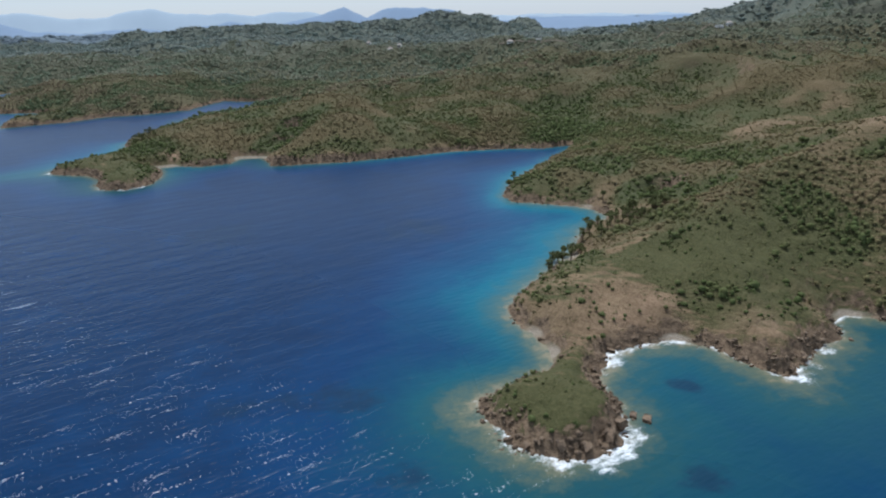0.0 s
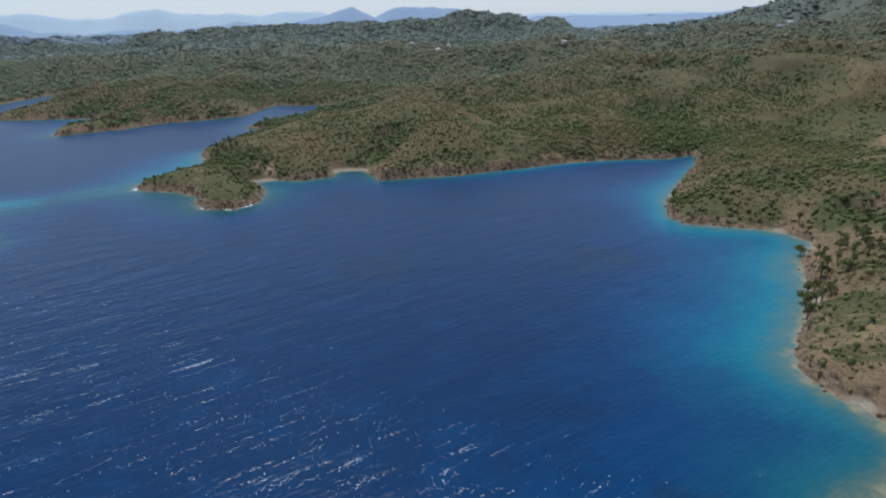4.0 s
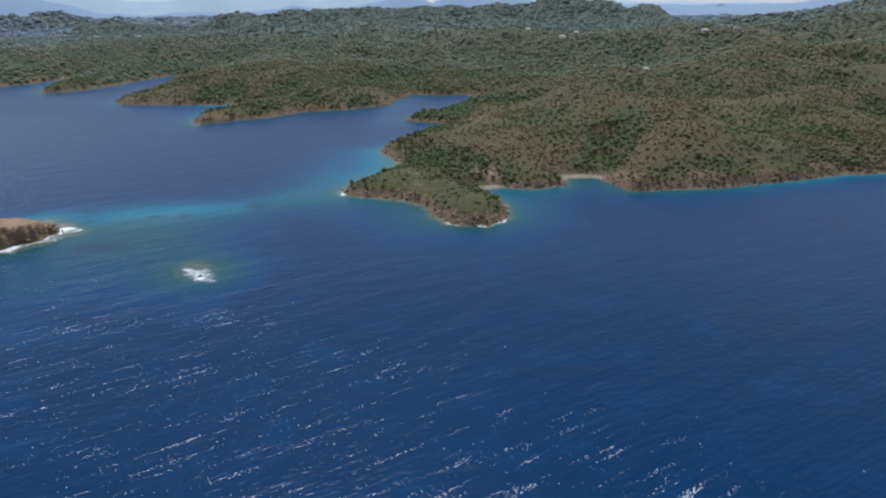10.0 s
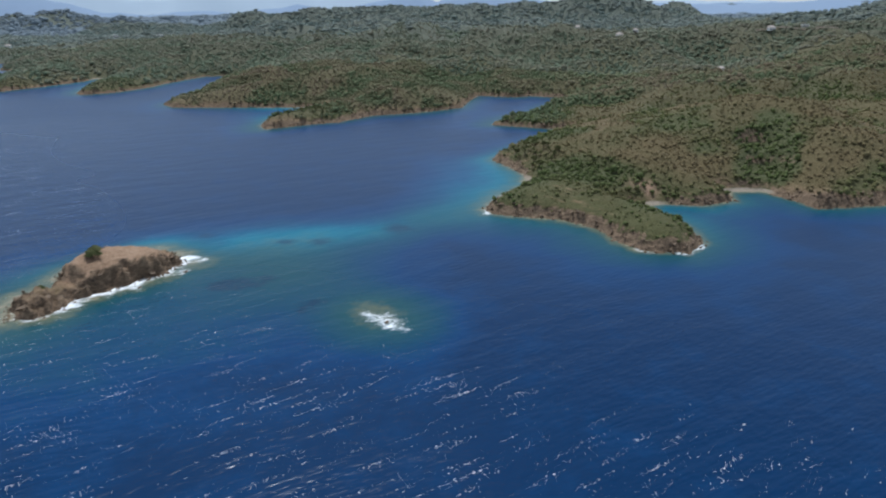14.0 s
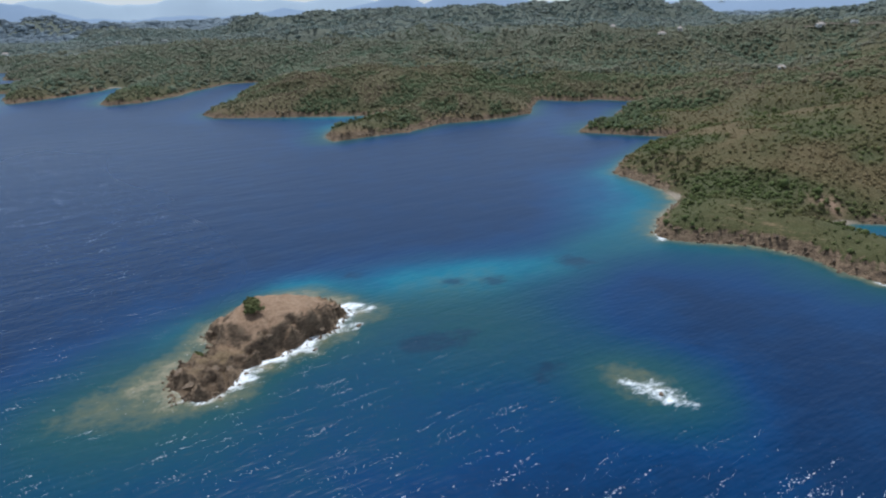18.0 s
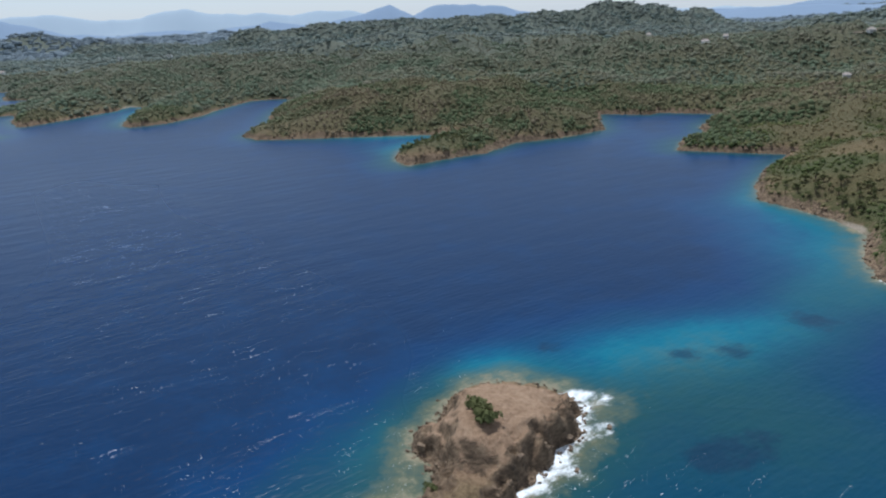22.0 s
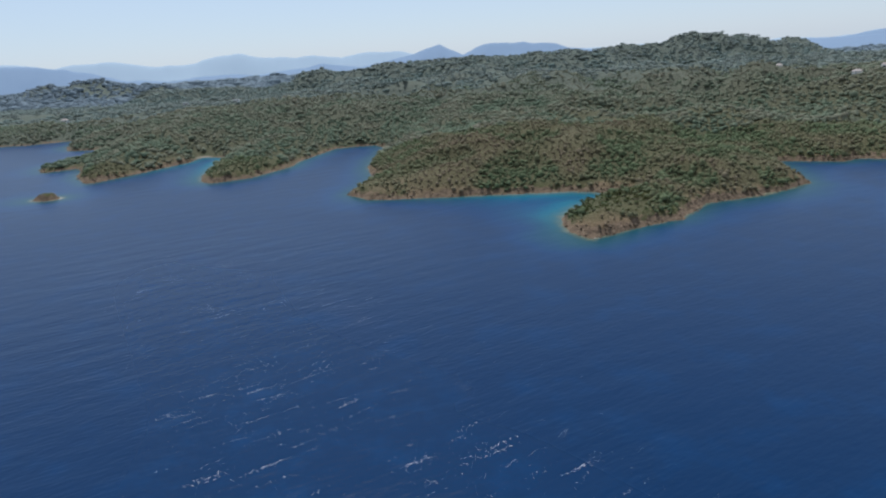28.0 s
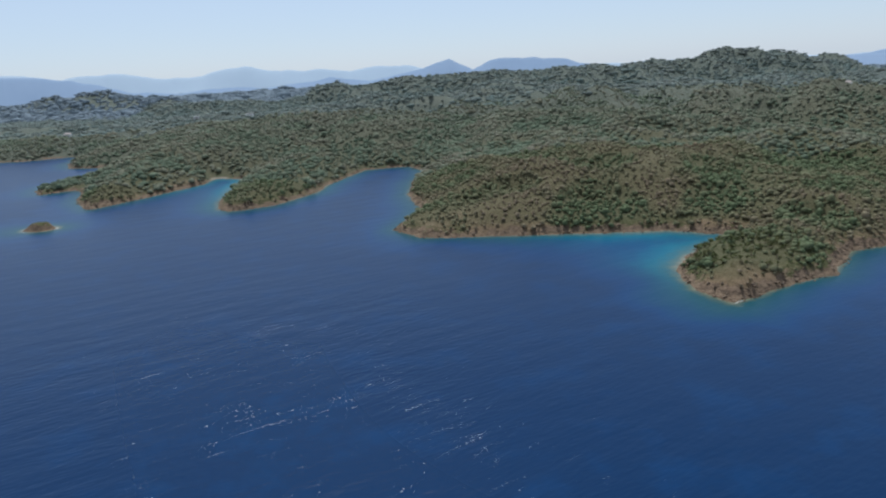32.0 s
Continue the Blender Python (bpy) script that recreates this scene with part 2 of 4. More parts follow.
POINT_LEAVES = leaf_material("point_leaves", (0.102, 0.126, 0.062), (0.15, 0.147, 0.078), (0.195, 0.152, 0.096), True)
CROWN = leaf_material("tree_leaves", (0.075, 0.094, 0.034), (0.115, 0.122, 0.048), (0.155, 0.146, 0.064), False)
BARK = Mat("bark", 0.95, 0.1).colour((0.12, 0.085, 0.06)).m


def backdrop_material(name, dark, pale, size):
    """Mountains with the lit haze before them put into their colour and emission."""
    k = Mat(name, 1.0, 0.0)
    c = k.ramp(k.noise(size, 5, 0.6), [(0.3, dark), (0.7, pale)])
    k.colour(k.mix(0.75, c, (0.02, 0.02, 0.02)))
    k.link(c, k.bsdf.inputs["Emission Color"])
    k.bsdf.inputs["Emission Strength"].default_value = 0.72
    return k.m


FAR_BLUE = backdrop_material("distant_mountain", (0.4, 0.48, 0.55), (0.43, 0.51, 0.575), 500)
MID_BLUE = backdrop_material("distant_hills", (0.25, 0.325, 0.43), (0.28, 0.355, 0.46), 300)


# ---- plan: coast, hills, beaches, shoals ----
cove_coast = [(121, 163), (118, 165), (112, 166), (105, 160), (104, 154), (94, 147), (85, 138), (82, 134), (77, 139), (74, 144), (69, 151), (61, 153),
              (55, 152), (49, 150), (43, 146), (41, 140), (37, 133), (37, 127), (40, 122), (39, 116), (37, 111), (32, 106), (26, 105), (21, 107),
              (16, 110), (17, 114), (13, 119), (11, 125), (16, 130), (22, 134), (27, 136)]
bay_coast = [(29, 143), (28, 152), (25, 159), (21, 168), (21, 175), (26, 186), (33, 197), (39, 208), (45, 216), (51, 232), (57, 247), (65, 255),
             (68, 265), (64, 275), (55, 282), (43, 286), (32, 290), (28, 299), (33, 323), (47, 351), (70, 393), (79, 421)]
cape_coast = [(58, 412), (37, 413), (2, 408), (-32, 394), (-64, 383), (-87, 380), (-102, 377), (-104, 383), (-110, 394), (-114, 401), (-129, 399),
              (-131, 386), (-145, 380), (-158, 382), (-171, 377), (-165, 370), (-158, 352), (-158, 335), (-165, 327), (-179, 328), (-184, 336),
              (-189, 350), (-202, 361), (-218, 365), (-229, 369), (-230, 375), (-222, 394), (-212, 410), (-212, 430), (-226, 459), (-218, 482),
              (-200, 511), (-182, 530), (-172, 540)]
wood_coast = [(-190, 546), (-226, 561), (-217, 584), (-195, 601), (-190, 630), (-176, 650), (-157, 680), (-196, 698), (-207, 690), (-240, 702),
              (-247, 671), (-251, 635), (-284, 611), (-314, 600), (-333, 572), (-350, 564), (-374, 547), (-382, 562), (-381, 584), (-369, 605),
              (-344, 629), (-370, 641), (-407, 641), (-440, 641), (-480, 643), (-496, 660), (-490, 690), (-488, 712), (-500, 752), (-503, 802),
              (-500, 852), (-515, 880), (-550, 870), (-565, 802)]
west_coast = [(-565, 776), (-580, 737), (-603, 722), (-613, 731), (-621, 752), (-630, 803), (-640, 850), (-668, 858), (-666, 829), (-680, 798),
              (-688, 775), (-703, 744), (-728, 772), (-748, 812), (-762, 829), (-782, 812), (-796, 829), (-802, 866), (-786, 873), (-806, 959),
              (-854, 962), (-880, 1000), (-898, 1073), (-925, 1068), (-960, 1044), (-1100, 1050), (-1500, 1150), (-4900, 1300)]
inland_edge = [(-4900, 6000), (6000, 6000), (6000, -400), (600, 40), (220, 120), (150, 152)]
island_coast = [(-355, 271.5), (-358.5, 275), (-361, 280), (-360, 284.5), (-356.5, 287.5), (-355.5, 291), (-356.5, 296), (-360.5, 300.5), (-359.5, 305), (-355.5, 309),
                (-354.5, 314), (-350, 320), (-345, 322.5), (-339, 322.5), (-334, 320.5), (-329, 316.5), (-326, 312.5), (-328.5, 307.5), (-328, 302.5), (-333, 298.5),
                (-336, 293.5), (-340, 289.5), (-345, 284), (-345.5, 277), (-349, 271.5)]
COAST = cove_coast + bay_coast + cape_coast + wood_coast + west_coast + inland_edge

# summits, spurs and hollows: x, y, height, how far each reaches
near_hills = [(71, 225, 14, 22), (115, 304, 14, 30), (100, 425, 6, 45), (135, 265, 21, 30), (62, 294, 7, 18), (217, 398, 17, 60), (148, 414, 6, 45),
              (27, 118, 6.5, 12), (33, 140, 3.5, 8), (50, 172, 8, 14), (118, 190, 23, 18), (170, 220, 36, 60), (210, 300, 26, 60), (131, 281, 16.5, 18),
              (192, 339, 15, 40), (112, 207, 23, 18), (96, 248, 11, 16), (76, 310, 8.5, 20), (87, 184, 15, 12), (69, 184, 12.5, 10), (91, 166, 9.5, 7),
              (76, 166, 8.5, 7), (45, 301, 6.5, 13), (173, 436, 10, 40), (91, 276, 3.5, 14), (41, 201, 4, 7)]
cape_hills = [(-6, 547, 20, 50), (-195, 392, 7, 16), (-175, 345, 5, 13), (-45, 440, 19, 20), (20, 460, 14, 40), (64, 603, 27, 70), (-205, 455, 9, 18),
              (-195, 568, 3.5, 18), (-180, 600, 4, 16), (-150, 590, 6, 24), (-120, 560, 12, 40), (-186, 403, 7, 11), (-154, 433, 14.5, 16), (-166, 420, 13, 12),
              (-112, 461, 19.5, 18), (-76, 491, 26.5, 22), (-38, 489, 22, 22), (-57, 426, 19, 13), (-126, 429, 11, 10), (-107, 417, 3.5, 10), (-104, 440, 9, 10),
              (-137, 488, 20, 22), (-64, 465, 25.5, 15), (-82, 410, 13, 12), (86, 506, 7.5, 40), (-15, 440, 13, 18)]
wood_hills = [(-167, 812, 15, 60), (-366, 705, 21, 28), (-448, 720, 18, 28), (-116, 789, 9, 50), (-355, 590, 6, 15), (-239, 836, 22, 50), (-598, 760, 8, 25),
              (-680, 830, 11, 30), (-772, 838, 2.5, 16), (-790, 850, 2, 16), (-830, 960, 2.5, 16), (-540, 920, 14, 60), (-250, 720, 7, 30), (-421, 748, 20, 28), (-362, 811, 21.5, 35), (-322, 755, 21, 32), (-308, 662, 16.5, 18),
              (-245, 752, 8.5, 30), (-344, 660, 8.5, 12), (-315, 626, 6, 9), (-285, 635, 10.5, 13), (-442, 693, 12, 16), (-462, 684, 8, 14), (-480, 660, 5, 12),
              (-395, 668, 7, 14), (-390, 964, 25, 50), (24, 815, 15, 40), (-31, 753, 5.5, 40), (0, 823, 9, 35), (-55, 1156, 30, 60), (-97, 1069, 22, 50)]
back_hills = [(-194, 1066, 36, 100), (169, 881, 38, 110), (-415, 969, 26, 90), (-690, 1102, 28, 110), (-210, 1189, 36, 110), (-583, 981, 26, 80),
              (330, 700, 36, 120), (420, 1050, 48, 140), (-800, 1250, 24, 110), (-450, 1250, 38, 120), (120, 1200, 30, 120), (-1000, 1300, 18, 150)]
ridge_hills = [(-1220, 1580, 6, 60), (-1162, 1600, 6, 40), (-1129, 1600, 16, 30), (-1075, 1600, 44, 36), (-1014, 1600, 38, 45), (-974, 1600, 40, 40), (-912, 1600, 39, 40), (-851, 1600, 31, 36),
               (-811, 1600, 38, 32), (-742, 1600, 61, 38), (-666, 1600, 55, 40), (-600, 1600, 64, 50), (-509, 1600, 65, 60), (-430, 1600, 69, 60), (-345, 1600, 71, 60), (-252, 1600, 67, 50),
               (-170, 1600, 70, 50), (-99, 1600, 70, 40), (-60, 1600, 80, 36), (-19, 1600, 82, 50), (66, 1600, 73, 44), (122, 1600, 57, 40), (168, 1640, 66, 44), (222, 1640, 42, 36),
               (252, 1640, 27, 40), (330, 1660, 24, 60), (409, 1620, 20, 50)]
far_hills = [(415, 1500, 24, 40), (471, 1500, 52, 46), (576, 1500, 66, 60), (690, 1500, 84, 90), (1000, 1300, 150, 250), (-1360, 2150, 36, 60), (-1440, 2150, 46, 60), (-1518, 2150, 58, 70),
             (-1666, 2150, 50, 60), (-1734, 2150, 35, 50), (-1811, 2150, 33, 80), (-1200, 1800, 9, 120), (-1450, 1800, 10, 120), (-400, 2000, 25, 250), (200, 2000, 10, 200), (700, 2200, 10, 250),
             (-2500, 2300, 40, 400), (1800, 2200, 60, 600), (0, 3500, 5, 900), (-2000, 3500, 5, 900)]
# sharper knolls and gullies on the hills: x, y, height, reach
spurs = [(-75, 418, 4, 16), (-115, 480, 4, 20), (-103, 443, -4, 13), (-5, 445, -4, 16), (10, 500, 6, 24), (-70, 560, -7, 34), (-110, 545, -6, 26),
         (30, 640, -8, 36), (-365, 690, 5, 20), (-340, 690, -4, 14), (-310, 720, -6, 22), (-450, 705, 4, 18), (-405, 690, -5, 14), (-425, 720, 4, 14), (-385, 720, -4, 14), (75, 200, 3, 12), (110, 250, -4, 12), (150, 330, 7, 26), (110, 345, -4, 18),
         (260, 520, 12, 50), (190, 500, -6, 36), (230, 640, 14, 55), (140, 560, 8, 34), (-240, 840, 8, 34), (-300, 860, -6, 30), (-540, 950, 8, 40), (-380, 1000, 10, 50), (-470, 900, -6, 40), (-90, 900, 10, 50), (10, 850, -8, 40),
         (-330, 920, 9, 36), (-280, 960, -7, 34), (-440, 1010, 8, 36), (-150, 1000, 9, 40), (-210, 940, -6, 34), (60, 960, 8, 44), (-600, 1060, 8, 44), (-520, 1120, -7, 40), (-340, 1120, 9, 50), (-180, 1280, -9, 60), (-20, 1330, 10, 60), (-420, 1380, 10, 70), (-280, 1420, -10, 60), (-560, 1360, -8, 60), (-650, 1450, 9, 60)]
# brown sunny spurs and knolls, and green hollows: x, y, reach, weight
sunny = [(-156, 430, 16, 0.35), (-166, 414, 12, 0.3), (-140, 408, 12, 0.25), (-64, 455, 13, 0.35), (-58, 432, 12, 0.35), (-76, 408, 12, 0.25), (-84, 488, 14, 0.2), (-36, 470, 16, 0.25), (-20, 430, 14, 0.2), (-205, 384, 12, 0.15),
         (-448, 668, 20, 0.3), (-425, 700, 18, 0.25), (-372, 668, 14, 0.2), (-470, 655, 14, 0.3), (-300, 640, 12, 0.2), (-362, 560, 12, 0.15), (150, 340, 30, 0.25), (215, 420, 40, 0.3), (250, 520, 50, 0.35), (120, 300, 20, 0.2), (-250, 700, 24, 0.2)]
shady = [(-107, 417, 10, 0.5), (-103, 432, 9, 0.55), (-98, 446, 9, 0.5), (-92, 459, 9, 0.45), (-126, 448, 12, 0.35), (-112, 403, 6, 0.4), (-186, 400, 12, 0.25), (-45, 400, 10, 0.3), (-340, 652, 14, 0.5), (-395, 655, 16, 0.45), (-385, 690, 12, 0.35),
         (-345, 690, 12, 0.4), (-318, 690, 12, 0.3), (-170, 600, 30, 0.3), (88, 268, 16, 0.4), (100, 320, 18, 0.3), (70, 440, 30, 0.35), (120, 225, 12, 0.3)]
# rocky bluffs: x, y, reach, how much higher than the usual low cliff
bluffs = [(-168, 330, 12, 1.0), (-198, 360, 14, 0.5), (-222, 368, 12, 0.6), (-146, 382, 10, 1.6), (-97, 379, 9, 1.8), (-66, 384, 18, 2.2), (-32, 394, 16, 1.2), (5, 408, 20, 0.5), (30, 107, 12, 1.2), (38, 120, 10, 1.8), (41, 142, 9, 1.2),
          (52, 151, 8, 1.4), (84, 138, 10, 1.8), (97, 150, 10, 2.0), (20, 172, 7, 0.8), (-484, 650, 20, 0.4), (-376, 552, 12, 0.5), (-345, 568, 16, 0.5), (-226, 458, 10, 0.8), (-702, 745, 14, 1.2), (-608, 724, 12, 1.0)]
beaches = [(-163, 380.5, 5), (-176, 375, 4), (-128, 399.5, 5), (-114, 400, 4), (-664, 856, 9), (29, 147, 4), (26, 158, 3), (62, 153, 4), (113, 166, 5), (-171, 377, 4), (-121, 401, 4), (62, 278, 3), (-213, 418, 7), (-500, 852, 9), (-165, 672, 9), (45, 214, 7)]
shelves = [(-372, 290, 26, 22), (-370, 266, 18, 18), (-343, 332, 15, 19), (12, 205, 62, 30), (45, 262, 32, 24), (85, 105, 70, 44), (22, 112, 18, 13), (-150, 362, 26, 15), (-238, 418, 42, 34), (-390, 615, 40, 26),
           (-205, 345, 35, 18), (-95, 395, 30, 16), (15, 345, 40, 18), (-385, 550, 20, 18), (-620, 800, 60, 22), (-265, 590, 40, 14)]
shoals = [(-254, 274, 15, 0.22), (-262, 282, 12, 0.3), (-312, 334, 18, 0.55), (-292, 340, 18, 0.5), (-270, 344, 18, 0.45), (-250, 362, 18, 0.42), (-300, 318, 24, 0.55), (-285, 302, 24, 0.6),
          (-361, 296, 5, 0.4), (-363, 306, 4, 0.5), (-363, 287, 5, 0.4), (-365, 278, 6, 0.45), (-369, 270, 7, 0.5), (-377, 264, 8, 0.6), (-357, 313, 4, 0.35), (-350, 324, 5, 0.4), (-340, 327, 5, 0.4), (-330, 322, 5, 0.35),
          (-325, 301, 7, 0.5), (-331, 293, 6, 0.5), (-339, 284, 5, 0.5), (-320, 313, 8, 0.45), (-342, 274, 6, 0.55), (-310, 288, 45, 0.76), (-335, 255, 40, 0.82), (-20, 118, 40, 0.9), (2, 104, 20, 0.75), (-372, 258, 22, 0.5),
          (8, 118, 8, 0.5), (5, 126, 8, 0.6), (20, 100, 8, 0.6)]
sandy = [(5, 225, 90), (40, 270, 60), (-240, 425, 60), (-345, 336, 13, 1.0), (-372, 304, 12, 0.3), (-318, 338, 15, 1.0), (-295, 342, 15, 0.9), (-275, 349, 15, 0.6), (-150, 370, 30, 0.4), (-390, 615, 40), (10, 370, 70), (-620, 820, 60)]
weeds = [(55, 131.5, 3.2), (59, 130, 3.2), (-17, 127, 8), (-30, 127, 8), (-46, 123, 7), (-4, 100, 6), (50, 98, 6), (-308, 294, 5), (-302, 297, 6), (-296, 300, 5), (-278, 279, 4), (-276, 285, 4), (-287, 335, 6), (-299, 333, 5),
         (-262, 350, 8), (-90, 250, 26), (-330, 338, 4), (-10, 250, 22)]
surf = [(37, 108, 9, 1.0), (40, 118, 8, 1.0), (26, 103, 8, 1.0), (17, 109, 6, 0.8), (42, 143, 8, 1.0), (50, 149, 7, 0.8), (83, 134, 8, 1.0), (94, 146, 9, 0.9), (104, 157, 7, 0.7), (63, 152, 9, 0.95), (74, 146, 6, 0.9), (52, 151, 6, 0.6), (112, 166, 8, 0.8), (14, 115, 6, 0.8), (36, 131, 6, 0.7),
        (-345, 281, 11, 1.0), (-337, 295, 10, 1.0), (-329, 306, 9, 0.9), (-328, 315, 6, 0.9), (-354, 272, 7, 0.35), (-163, 327, 8, 0.7), (-157, 334, 7, 0.7), (-231, 370, 5, 0.8), (-180, 330, 8, 0.5), (-374, 547, 7, 0.4),
        (12, 123, 6, 0.75), (-497, 657, 8, 0.5), (-700, 690, 14, 0.6)]
breakers = [(-230, 368, 2.6, 0.6), (-222, 365, 2.2, 0.5), (-178, 327, 2.4, 0.5), (-166, 326, 2.6, 0.6), (-159, 331, 2.4, 0.5), (-374, 546, 2.4, 0.4), (38, 106, 3.4, 0.6), (33, 102.5, 3.0, 0.6), (42, 112, 3.0, 0.6), (25, 103, 2.6, 0.5), (44, 142, 2.6, 0.6), (86, 133, 3.0, 0.55), (91, 138, 2.4, 0.5), (97, 146, 2.6, 0.5),
            (-343, 280, 3.0, 0.6), (-338, 289, 2.8, 0.6), (-333, 296, 2.4, 0.55), (-349, 271, 2.0, 0.4), (-359, 271, 2.2, 0.35), (-366, 266, 2.4, 0.35),
            (-262, 279, 2.6, 0.7), (-259, 276, 2.8, 0.8), (-256, 273, 2.6, 0.8), (-253, 271, 3.0, 0.8), (-249, 270, 2.4, 0.65), (-255, 278, 2.6, 0.65), (-251, 275, 2.4, 0.6), (-321, 316, 3.2, 0.8), (-326, 318, 2.6, 0.8), (-323, 305, 2.6, 0.8), (-331, 292, 2.0, 0.7)]


def lattice(ix, iy, seed):
    h = (ix.astype(np.int64) * 374761393 + iy.astype(np.int64) * 668265263 + seed * 1442695041) & 0x7FFFFFFF
    h = ((h ^ (h >> 13)) * 1274126177) & 0x7FFFFFFF
    return ((h ^ (h >> 16)) & 0xFFFF) / 65535.0


def value_noise(x, y, seed):
    ix, iy = np.floor(x), np.floor(y)
    fx, fy = x - ix, y - iy
    fx, fy = fx * fx * (3 - 2 * fx), fy * fy * (3 - 2 * fy)
    a, b = lattice(ix, iy, seed), lattice(ix + 1, iy, seed)
    c, d = lattice(ix, iy + 1, seed), lattice(ix + 1, iy + 1, seed)
    return (a * (1 - fx) + b * fx) * (1 - fy) + (c * (1 - fx) + d * fx) * fy


def fbm(x, y, size, octaves=4, seed=0):
    """Fractal noise from about -1 to 1."""
    out, amp, total = 0.0, 1.0, 0.0
    for o in range(octaves):
        ca, sa = math.cos(0.7 * o + 0.3), math.sin(0.7 * o + 0.3)
        out = out + amp * (2 * value_noise((ca * x - sa * y) / size + 17.3 * o, (sa * x + ca * y) / size - 9.1 * o, seed + o) - 1)
        total += amp
        amp, size = amp * 0.5, size * 0.5
    return out / total * 1.5


def ridged(x, y, size, octaves, seed):
    return 1 - np.abs(fbm(x, y, size, octaves, seed)) * 1.6


def shore(x, y, outline):
    """Distance from a closed coast: positive on land, negative at sea."""
    p = np.array(outline, float)
    q = np.roll(p, -1, 0)
    best, inside = np.full(x.shape, 1e18), np.zeros(x.shape, bool)
    for (ax, ay), (bx, by) in zip(p, q):
        ex, ey = bx - ax, by - ay
        t = np.clip(((x - ax) * ex + (y - ay) * ey) / (ex * ex + ey * ey), 0, 1)
        best = np.minimum(best, (x - ax - t * ex) ** 2 + (y - ay - t * ey) ** 2)
        if ey:
            inside ^= ((ay > y) != (by > y)) & (x < ax + (y - ay) / ey * ex)
    return np.sqrt(best) * np.where(inside, 1, -1)


def spots(x, y, some):
    """The sum of soft round spots (x, y, radius[, weight])."""
    out = np.zeros(x.shape)
    for cx, cy, r, *w in some:
        out += (w[0] if w else 1.0) * np.exp(-((x - cx) ** 2 + (y - cy) ** 2) / (r * r))
    return out


def smooth(v, lo, hi):
    t = np.clip((v - lo) / (hi - lo), 0, 1)
    return t * t * (3 - 2 * t)


SLOPE = 0.62


def crest_height(z, d):
    """The inland height that leaves a place d metres from the shore z metres high."""
    lo, hi = z, 2.4 * z
    for _ in range(30):
        h = (lo + hi) / 2
        lo, hi = (h, hi) if h * (1 - math.exp(-max(d, 1) * SLOPE / h)) < z else (lo, h)
    return hi


def spurs_at(x, y):
    return spots(x, y, [(cx, cy, r, w) for cx, cy, w, r in spurs])


def knots():
    some = near_hills + cape_hills + wood_hills + back_hills + [(x, y, z - 3, r) for x, y, z, r in ridge_hills] + far_hills
    kx, ky = np.array([k[0] for k in some], float), np.array([k[1] for k in some], float)
    return [(x, y, max(crest_height(z, d) - s, 1.5), r) for (x, y, z, r), d, s in zip(some, shore(kx, ky, COAST), spurs_at(kx, ky))]


KNOTS = knots()


def relief(x, y):
    """Inland height, from the summits and hollows."""
    top, low = np.zeros(x.shape), np.full(x.shape, 1e-9)
    for cx, cy, h, r in KNOTS:
        w = 1.0 / (((x - cx) ** 2 + (y - cy) ** 2) / (r * r) + 0.1) ** 2
        top, low = top + w * h, low + w
    return top / low


def rolling(x, y, inland):
    """The form of the hills: summits, spurs and gullies."""
    h = relief(x, y)
    h = h * (1 + 0.42 * (ridged(x, y, 95, 4, 11) - 0.62) * inland * (1 - 0.75 * smooth(y, 1350, 1550)) + 0.06 * fbm(x, y, 24, 3, 21))
    return np.maximum(h + spurs_at(x, y), 1.5)


def dryness(x, y):
    """0 in green gullies to 1 on brown sunny spurs."""
    one = np.ones(x.shape)
    reach = 20 + 14 * smooth(y, 650, 1100)
    here = rolling(x, y, one)
    round_about = sum(rolling(x + reach * a, y + reach * b, one) for a, b in ((1, 0), (-1, 0), (0, 1), (0, -1))) / 4
    far = smooth(y, 520, 900)
    lean = np.clip(0.2 * (here - round_about), -0.3, 0.35)
    return np.clip(0.42 - 0.12 * far + (1 - 0.45 * far) * (lean + 0.24 * fbm(x, y, 60, 3, 121) + 0.16 * fbm(x, y, 14, 2, 122)) + spots(x, y, sunny) - spots(x, y, shady), 0, 1)


